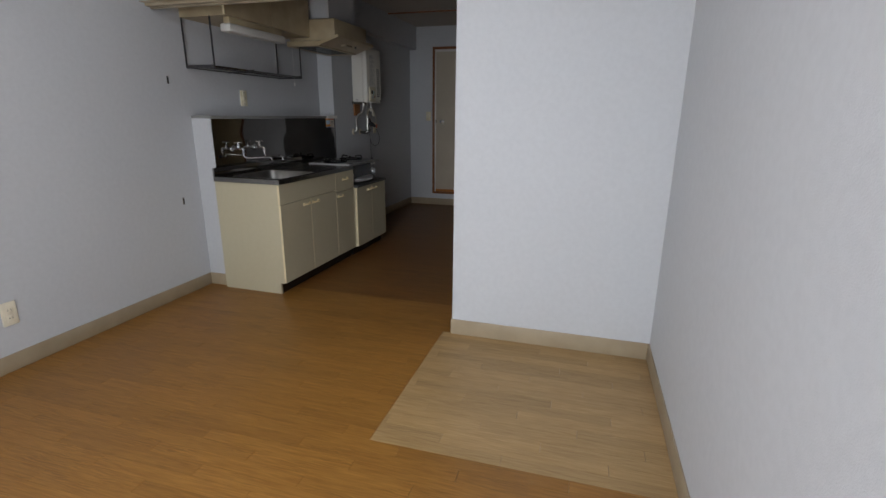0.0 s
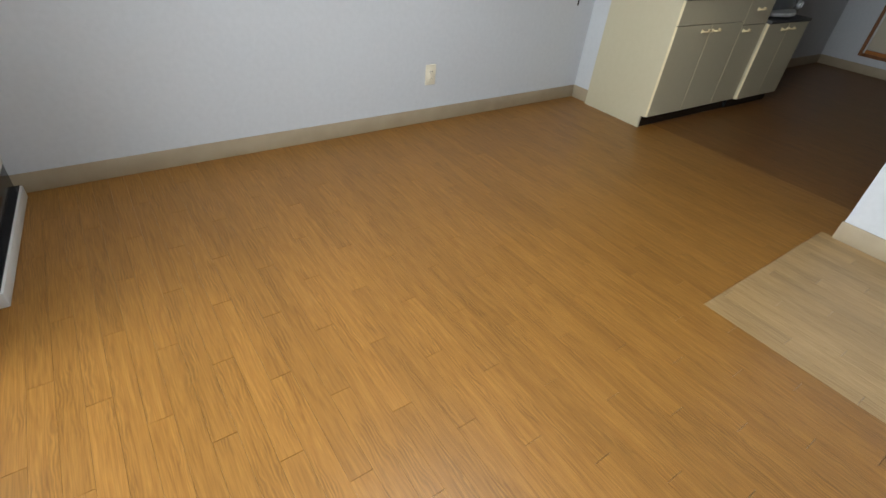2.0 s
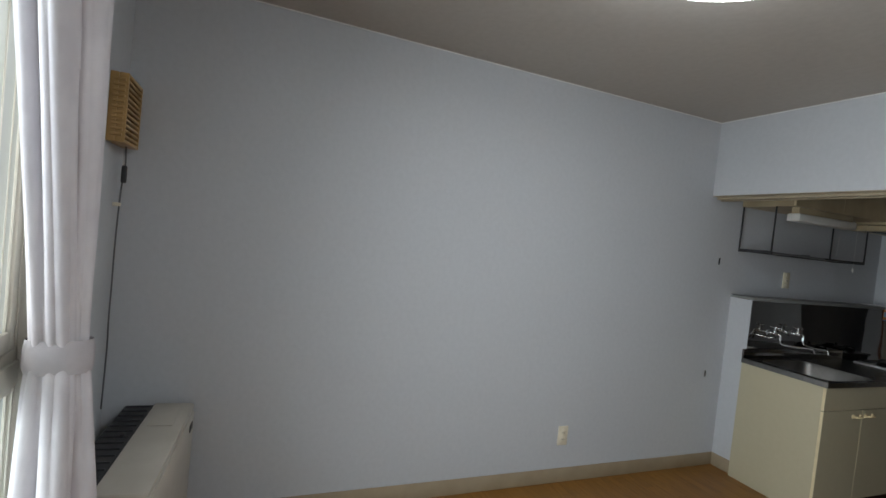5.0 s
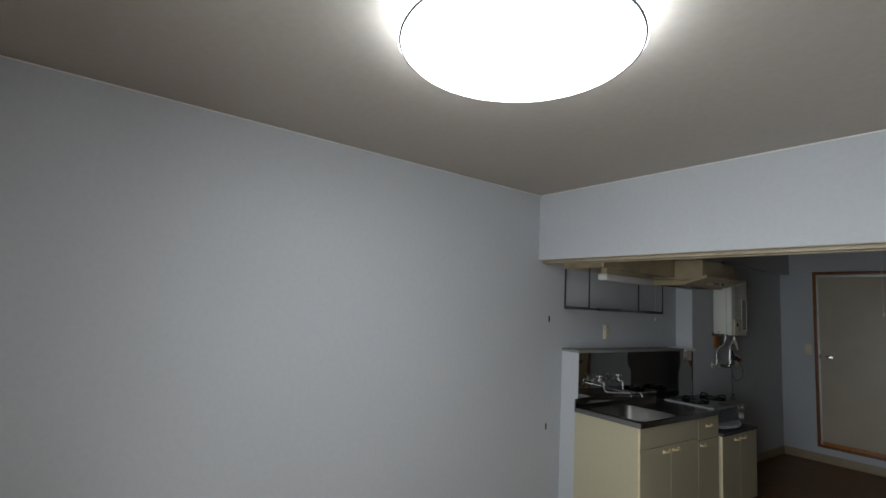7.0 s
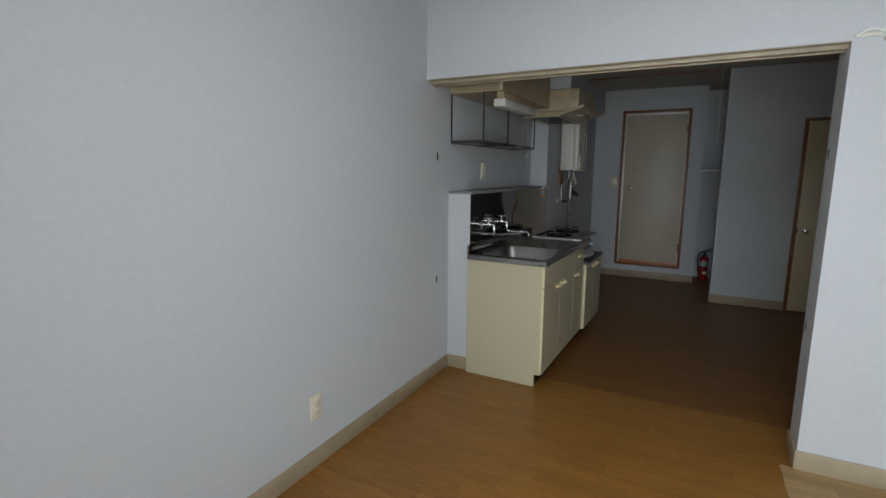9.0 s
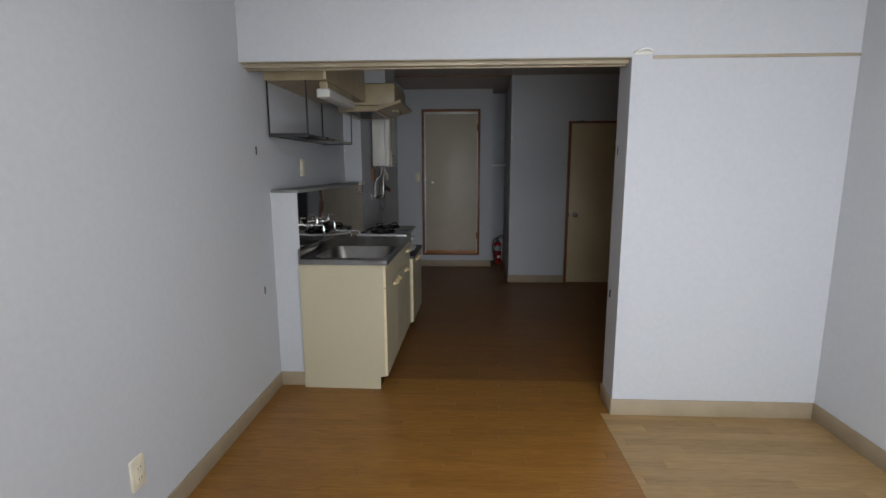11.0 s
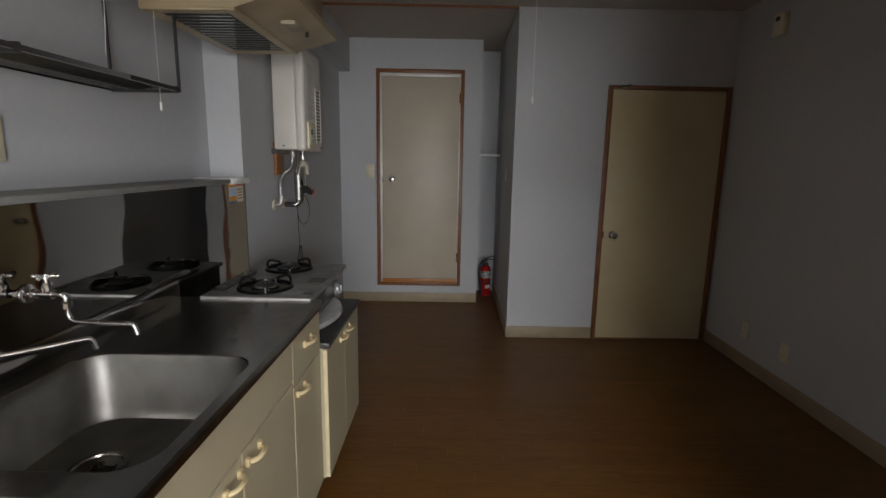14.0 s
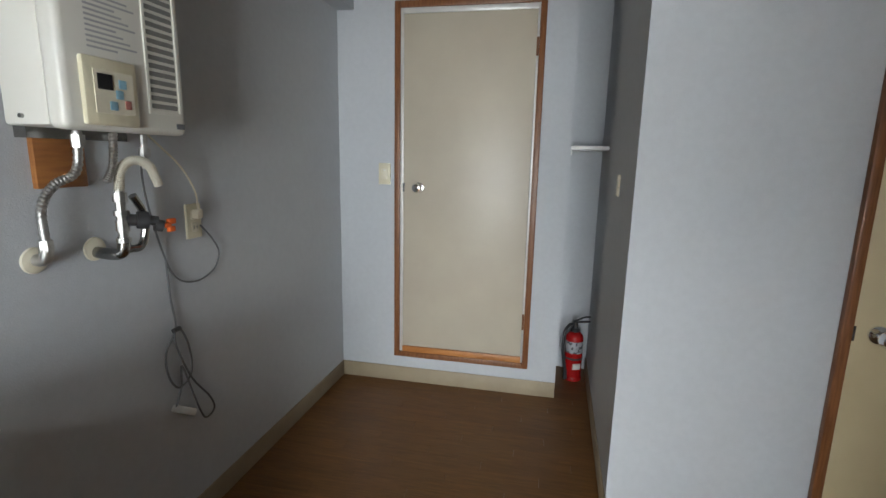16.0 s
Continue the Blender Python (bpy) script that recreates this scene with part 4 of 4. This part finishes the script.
for y, z, w, mt in ((2.140, 1.476, 0.010, (0.25, 0.45, 0.55)), (2.122, 1.450, 0.010, (0.25, 0.45, 0.55)), (2.150, 1.500, 0.010, (0.25, 0.45, 0.55)), (2.162, 1.455, 0.008, (0.4, 0.15, 0.12))):
    part("button", boxes((0.3855, y - w, z - 0.010, 0.388, y + w, z + 0.010), bevel=0.002), material("button_colour", mt, 0.4), p)
v = part("vent_frame", boxes((0.370, 2.235, 1.445, 0.376, 2.243, 1.762), (0.370, 2.337, 1.445, 0.376, 2.345, 1.762), (0.370, 2.243, 1.445, 0.376, 2.337, 1.452), (0.370, 2.243, 1.755, 0.376, 2.337, 1.762)), M_WHEAT, b)
for k in range(15):
    part("vent_slot", boxes((0.3695, 2.246, 1.458 + 0.0198 * k, 0.3735, 2.334, 1.4705 + 0.0198 * k), bevel=0.0018, seg=1), M_SLOT, v, "slot bar, its shade put into the grey")
M_INK = material("faint_print", (0.42, 0.42, 0.42), 0.6)
for k in range(28):
    part("text_bar", boxes((0.3718, 2.082, 1.572 + 0.011 * k, 0.3726, 2.16 + 0.018 * ((k * 7) % 4), 1.5765 + 0.011 * k)), M_INK, b)
part("badge", boxes((0.371, 2.325, 1.41, 0.3745, 2.352, 1.424)), M_CABLE, b, "grey badge")
solid("backing_board", boxes((0.1632, 2.085, 1.255, 0.181, 2.215, 1.44), bevel=0.003), material("varnished_ply", (0.33, 0.13, 0.035), 0.4, color2=(0.24, 0.09, 0.025), scale=5, stretch=(1, 2, 14)), "varnished plywood board behind the water heater", "board", kind="", m=KW)

b = thing("heater_pipes", "chrome flexible pipes and valve under the water heater", "pipework", KW)
for y in (2.065, 2.225):
    part("escutcheon", lathe([(0.033, 0.0), (0.031, 0.005), (0.018, 0.009)], 28, pose(0.163, y, 1.083, 0, 90, 0)), M_PLATE, b, "ivory wall rosette")
part("elbow", tube([(0.165, 2.065, 1.085), (0.185, 2.065, 1.085), (0.200, 2.066, 1.092), (0.205, 2.067, 1.115)], 0.015, 12, 5), M_PIPE, b)
part("flex_pipe", tube([(0.205, 2.067, 1.115), (0.205, 2.067, 1.21), (0.222, 2.09, 1.265), (0.252, 2.125, 1.30), (0.262, 2.13, 1.395)], 0.0095, 12, 14, wave=0.22), M_PIPE, b)
part("nut", cyls(((0.205, 2.067, 1.11), (0.205, 2.067, 1.135), 0.016), n=6), M_PIPE, b)
part("nut", cyls(((0.262, 2.13, 1.355), (0.262, 2.13, 1.385), 0.016), n=6), M_PIPE, b)
part("elbow", tube([(0.165, 2.225, 1.075), (0.225, 2.225, 1.072), (0.25, 2.232, 1.08), (0.255, 2.235, 1.12)], 0.016, 12, 5), M_STEEL, b)
part("valve_body", cyls(((0.255, 2.235, 1.10), (0.255, 2.235, 1.25), 0.0125), ((0.255, 2.235, 1.105), (0.255, 2.235, 1.118), 0.018), ((0.255, 2.235, 1.135), (0.255, 2.235, 1.165), 0.0165), ((0.255, 2.235, 1.178), (0.255, 2.235, 1.192), 0.019), ((0.255, 2.235, 1.215), (0.255, 2.235, 1.24), 0.0175), n=8), M_PIPE, b)
part("flex_pipe", tube([(0.255, 2.20, 1.27), (0.26, 2.215, 1.30), (0.265, 2.22, 1.34), (0.265, 2.225, 1.395)], 0.0085, 12, 12, wave=0.22), M_PIPE, b)
part("drain_hose", tube([(0.255, 2.235, 1.245), (0.262, 2.240, 1.30), (0.275, 2.270, 1.325), (0.285, 2.31, 1.310), (0.285, 2.338, 1.255)], 0.0115, 12, 22, wave=0.14), material("aged_hose_plastic", (0.50, 0.46, 0.37), 0.5), b, "ivory ribbed hose")
part("gas_cock", cyls(((0.262, 2.245, 1.165), (0.275, 2.262, 1.164), 0.016), ((0.275, 2.262, 1.164), (0.292, 2.284, 1.162), 0.024), ((0.292, 2.284, 1.162), (0.306, 2.302, 1.158), 0.014), ((0.300, 2.296, 1.148), (0.312, 2.312, 1.142), 0.017), n=16), M_DARK, b, "black gas cock")
part("cock_lever", boxes((0.310, 2.306, 1.138, 0.326, 2.330, 1.152), (0.312, 2.322, 1.146, 0.324, 2.350, 1.162), (0.312, 2.322, 1.124, 0.324, 2.346, 1.140), bevel=0.003), M_ORANGE, b, "orange lever")
part("gas_pipe", tube([(0.255, 2.24, 1.085), (0.255, 2.285, 1.085), (0.255, 2.305, 1.12), (0.26, 2.30, 1.18), (0.26, 2.27, 1.23)], 0.011, 10, 6), M_STEEL, b)
part("union", cyls(((0.26, 2.325, 1.30), (0.26, 2.325, 1.395), 0.010), ((0.26, 2.325, 1.335), (0.26, 2.325, 1.36), 0.015), n=10), M_PIPE, b)

b = outlet(KW @ pose(0.163, 2.60, 1.115), "ivory double outlet with a plug beside the pipes", dark=True)
part("plug", boxes((0.010, -0.014, 0.010, 0.036, 0.014, 0.042), bevel=0.005), M_PLATE, b, "pale plug")
b = thing("heater_cable", "thin pale cable from the water heater to the outlet", "cable", KW)
part("cable", tube([(0.255, 2.345, 1.395), (0.23, 2.42, 1.36), (0.205, 2.52, 1.30), (0.195, 2.585, 1.22), (0.19, 2.60, 1.15)], 0.003, 8), M_PLATE, b)
b = thing("extension_cord", "grey extension cord looped and hanging on the wall", "cable", KW)
part("cable", tube([(0.185, 2.61, 1.10), (0.185, 2.66, 1.05), (0.182, 2.70, 0.99), (0.180, 2.67, 0.93), (0.178, 2.58, 0.905), (0.176, 2.49, 0.94), (0.176, 2.44, 1.05), (0.19, 2.38, 1.25), (0.25, 2.33, 1.395)], 0.0032, 8), M_CABLE, b)
part("cable_loop", tube([(0.176, 2.455, 1.00), (0.175, 2.46, 0.88), (0.176, 2.47, 0.77), (0.178, 2.42, 0.70), (0.18, 2.42, 0.62), (0.18, 2.46, 0.56), (0.18, 2.52, 0.59), (0.178, 2.52, 0.69), (0.178, 2.48, 0.77), (0.18, 2.46, 0.72), (0.18, 2.52, 0.57), (0.18, 2.60, 0.46), (0.18, 2.62, 0.40), (0.18, 2.57, 0.39), (0.18, 2.53, 0.48), (0.18, 2.48, 0.63), (0.18, 2.47, 0.56), (0.18, 2.44, 0.50)], 0.0035, 8), M_CABLE, b)
part("cable_tie", cyls(((0.18, 2.455, 0.765), (0.18, 2.485, 0.765), 0.008), n=8), M_DARK, b, "small dark tie")
part("socket_block", boxes((0.166, -0.055, -0.012, 0.184, 0.055, 0.012), bevel=0.004), M_SILL, b, "white socket block")
b.children[-1].matrix_local = pose(0, 2.48, 0.465, -35, 0, 0)


# ---- doors ----
def knob(parent, x, y, z, mat=None):
    """A round door knob that faces -y."""
    k = part("door_knob", lathe([(0.030, 0.0), (0.029, 0.006), (0.012, 0.010), (0.011, 0.030), (0.024, 0.038), (0.028, 0.052), (0.022, 0.066), (0.008, 0.069)], 32, pose(x, y, z, 90, 0, 0)), M_CHROME, parent, "satin metal round knob")
    part("key_slot", boxes((x - 0.002, y - 0.0705, z - 0.007, x + 0.002, y - 0.068, z + 0.007)), M_DARK, k)
    return k


b = solid("door_1", boxes((0.632, YD - 0.016, 0.236, 1.333, YD + 0.02, 2.095), bevel=0.002), M_DOOR_GREY, "closed beige laminate door in a brown frame above a step", "door")
f = part("door_frame", boxes((0.580, YD - 0.022, 0.165, 0.612, YD + 0.01, 2.160), (1.345, YD - 0.022, 0.165, 1.377, YD + 0.01, 2.160), (0.612, YD - 0.022, 2.126, 1.345, YD + 0.01, 2.160), (0.612, YD - 0.022, 0.165, 1.345, YD + 0.01, 0.197), bevel=0.003), M_BROWN, b, "brown wooden frame")
part("inner_strip", boxes((0.612, YD - 0.012, 0.197, 0.630, YD + 0.005, 2.126), (1.335, YD - 0.012, 0.197, 1.345, YD + 0.005, 2.126), (0.630, YD - 0.012, 2.098, 1.335, YD + 0.005, 2.126), bevel=0.002), M_ALU, f, "silvery inner strip")
# the bright orange stands for light on the wooden sill's top
part("threshold", boxes((0.63, YD - 0.019, 0.197, 1.335, YD - 0.004, 0.233), bevel=0.003), material("lit_threshold_wood", (0.52, 0.22, 0.07), 0.35, color2=(0.40, 0.15, 0.04), scale=9), f, "orange threshold, its lit top put into the colour")
knob(b, 0.722, YD - 0.016, 1.181)
part("latch_plate", boxes((0.628, YD - 0.0185, 1.155, 0.640, YD - 0.015, 1.205)), M_STEEL, b)
for z in (0.40, 1.87):
    part("hinge", cyls(((1.338, YD - 0.020, z), (1.338, YD - 0.020, z + 0.09), 0.006), n=12), M_BROWN, b)

b = solid("door_2", boxes((2.400, YC - 0.014, 0.012, 3.216, YC + 0.0, 1.876), bevel=0.002), M_DOOR, "closed cream door in a thin brown frame", "door")
f = part("door_frame", boxes((2.366, YC - 0.024, 0.0, 2.398, YC + 0.0, 1.906), (3.218, YC - 0.024, 0.0, 3.252, YC + 0.0, 1.906), (2.398, YC - 0.024, 1.879, 3.218, YC + 0.0, 1.906), bevel=0.003), M_BROWN, b, "brown wooden frame")
part("threshold", boxes((2.398, YC - 0.022, 0.0, 3.218, YC, 0.010), bevel=0.002), M_BROWN, f)
knob(b, 2.472, YC - 0.014, 0.826)
part("latch_plate", boxes((2.398, YC - 0.0165, 0.80, 2.408, YC - 0.013, 0.85)), M_STEEL, b)
part("door_stop", tube([(2.43, YC - 0.024, 1.89), (2.46, YC - 0.04, 1.895), (2.50, YC - 0.036, 1.90), (2.515, YC - 0.024, 1.91)], 0.008, 8), M_STEEL, b, "small grey door stop")
for z in (0.25, 1.60):
    part("hinge", cyls(((3.222, YC - 0.022, z), (3.222, YC - 0.022, z + 0.09), 0.006), n=12), M_BROWN, b)

# ---- recess with shelf and extinguisher ----
b = thing("recess_shelf", "white painted shelf board in the narrow recess", "shelf", pose(0, 0, 1.405))
part("board", boxes((1.537, 3.86, 0, 1.733, 4.28, 0.020), bevel=0.002), M_SILL, b)
part("cleat", boxes((1.537, 3.90, -0.028, 1.549, 4.24, 0.0), bevel=0.002), M_SILL, b)

EX = pose(1.652, 4.12, 0, 0, 0, 20) @ Matrix.Scale(0.93, 4)
b = thing("fire_extinguisher", "red fire extinguisher standing in the recess", "fire extinguisher", EX)
part("cylinder", lathe([(0.054, 0.0), (0.057, 0.006), (0.057, 0.29), (0.051, 0.312), (0.034, 0.328), (0.020, 0.334)], 36), M_RED, b)
part("collar", lathe([(0.024, 0.330), (0.030, 0.336), (0.030, 0.352), (0.020, 0.358), (0.018, 0.366)], 24), M_DARK, b, "dark collar")
part("foot_ring", lathe([(0.058, 0.0), (0.0595, 0.004), (0.0595, 0.022), (0.0575, 0.026)], 36), M_RED, b)
part("label", lathe([(0.0574, 0.195), (0.0578, 0.197), (0.0578, 0.272), (0.0574, 0.274)], 36), material("grey_label", (0.42, 0.43, 0.45), 0.4, color2=(0.08, 0.08, 0.09), scale=26, detail=2, spread=(0.46, 0.50)), b, "grey paper label with dark print")
part("lower_label", boxes((-0.026, -0.0585, 0.085, 0.026, -0.052, 0.125), bevel=0.001), M_SILL, b, "white lower label")
part("band", lathe([(0.0574, 0.148), (0.0585, 0.150), (0.0585, 0.160), (0.0574, 0.162)], 36), M_DARK, b, "dark hose band")
part("valve", cyls(((0, 0, 0.362), (0, 0, 0.398), 0.016), n=16), M_STEEL, b)
part("carry_handle", boxes((-0.012, -0.010, 0.392, 0.105, 0.010, 0.402), bevel=0.003), M_DARK, b)
lv = part("squeeze_lever", tube([(-0.015, 0, 0.405), (0.02, 0, 0.414), (0.06, 0, 0.428), (0.115, 0, 0.430)], 0.0065, 8), M_DARK, b)
part("hose", tube([(-0.012, 0, 0.385), (-0.055, -0.026, 0.388), (-0.092, -0.042, 0.34), (-0.098, -0.045, 0.24), (-0.080, -0.038, 0.14), (-0.064, -0.031, 0.07)], 0.0095, 10), M_DARK, b, "black rubber hose")
part("nozzle", cyls(((-0.064, -0.031, 0.075), (-0.063, -0.030, 0.015), 0.010, 0.014), n=12), M_DARK, b)

# ---- kitchen ceiling lamp (off), cord, wall sensor ----
b = thing("kitchen_lamp", "unlit round ceiling lamp with a pull cord", "ceiling lamp", pose(1.66, 1.62, 0))
part("shade", lathe([(0.21, HK), (0.225, HK - 0.02), (0.225, HK - 0.06), (0.19, HK - 0.085), (0.08, HK - 0.092), (0.01, HK - 0.093)], 48), material("aged_lamp_shade", (0.30, 0.285, 0.245), 0.45, color2=(0.25, 0.235, 0.20), scale=6), b)
part("cord", tube([(-0.053, 0.08, HK - 0.08), (-0.053, 0.08, 2.0), (-0.053, 0.08, 1.66)], 0.0012, 6), M_SILL, b)
part("cord_toggle", cyls(((-0.053, 0.08, 1.63), (-0.053, 0.08, 1.662), 0.005), n=10), M_SILL, b)
b = thing("wall_sensor", "small pale chime box high on the kitchen wall", "sensor", KM @ pose(XE, 2.48, 2.205))
part("case", boxes((-0.045, -0.045, -0.065, 0.0, 0.045, 0.065), bevel=0.006), M_PLATE, b)
part("lens", boxes((-0.048, -0.018, 0.02, -0.044, 0.018, 0.045), bevel=0.003), M_DARK, b, "dark slot")

# ---- floor boards, last ----
PW, PL, PY, PX = 0.0625, 0.65, -3.295, 1.317     # board width and length, phase
YK = 0.115                                  # where the darker kitchen boards begin
FX, FY = 1.952, -1.345                      # corner of the faded field
floor_ob = bpy.data.objects["floor"]


def board_mesh(w, l, mat, cache={}):
    key = (round(w, 4), round(l, 4), mat.name)
    if key not in cache:
        bm = bmesh.new()
        c, e = 0.0009, 0.0003
        lo = [bm.verts.new(v) for v in ((0, 0, -0.006), (l, 0, -0.006), (l, w, -0.006), (0, w, -0.006))]
        mid = [bm.verts.new(v) for v in ((0.0004, 0.0001, -0.001), (l - 0.0004, 0.0001, -0.001), (l - 0.0004, w - 0.0001, -0.001), (0.0004, w - 0.0001, -0.001))]
        hi = [bm.verts.new(v) for v in ((c, e, 0), (l - c, e, 0), (l - c, w - e, 0), (c, w - e, 0))]
        for p, q in ((lo, mid), (mid, hi)):
            for k in range(4):
                bm.faces.new((p[k], p[(k + 1) % 4], q[(k + 1) % 4], q[k]))
        bm.faces.new(hi)
        cache[key] = mesh_of("floorboard", bm, mat, False)
    return cache[key]


def board_rows(x0, x1, y0, y1):
    """Boards along x in rows, each row shifted against the last; yields x, y, length, width."""
    row = math.floor((y0 - PY) / PW)
    while PY + row * PW < y1:
        a, c = max(y0, PY + row * PW), min(y1, PY + (row + 1) * PW)
        shift = (row * 0.394) % PL + PX
        k = math.floor((x0 - shift) / PL)
        while shift + k * PL < x1:
            p, q = max(x0, shift + k * PL), min(x1, shift + (k + 1) * PL)
            if q - p > 0.004 and c - a > 0.004:
                yield p, a, q - p, c - a
            k += 1
        row += 1


def faded(x, y):
    return x > FX and y > FY - 0.02


picked, rest = [], {M_FLOOR: bmesh.new(), M_FADED: bmesh.new(), M_FLOOR_K: bmesh.new()}
for x, y, l, w in list(board_rows(0.0, X1, Y0, YB)) + list(board_rows(-0.05, XK + 0.05, YB, YK)) + list(board_rows(-0.05, XK + 0.05, YK, 4.3)):
    pieces = [(x, l)]
    if x < FX < x + l and y > FY - 0.02 and y < YP:
        pieces = [(x, FX - x), (FX, x + l - FX)]
    for px, pl in pieces:
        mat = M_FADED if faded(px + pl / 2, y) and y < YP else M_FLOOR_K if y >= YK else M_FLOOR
        if px + pl / 2 < 2.75 and -3.6 < y < -0.32 and len(picked) < 300:
            o = new("floorboard", board_mesh(w, pl, mat))
            o.location = (px, y, 0)
            o.parent = floor_ob
            picked.append(o)
        else:
            bm = rest[mat]
            c, e = 0.0009, 0.0003
            lo = [bm.verts.new(v) for v in ((px, y, -0.006), (px + pl, y, -0.006), (px + pl, y + w, -0.006), (px, y + w, -0.006))]
            hi = [bm.verts.new(v) for v in ((px + c, y + e, 0), (px + pl - c, y + e, 0), (px + pl - c, y + w - e, 0), (px + c, y + w - e, 0))]
            for k in range(4):
                bm.faces.new((lo[k], lo[(k + 1) % 4], hi[(k + 1) % 4], hi[k]))
            bm.faces.new(hi)
for mat, bm in rest.items():
    tagged(part("floorboards", bm, mat, floor_ob, "faded paler boards" if mat is M_FADED else "darker brown boards" if mat is M_FLOOR_K else "oak-pattern boards", False), kind="stuff")
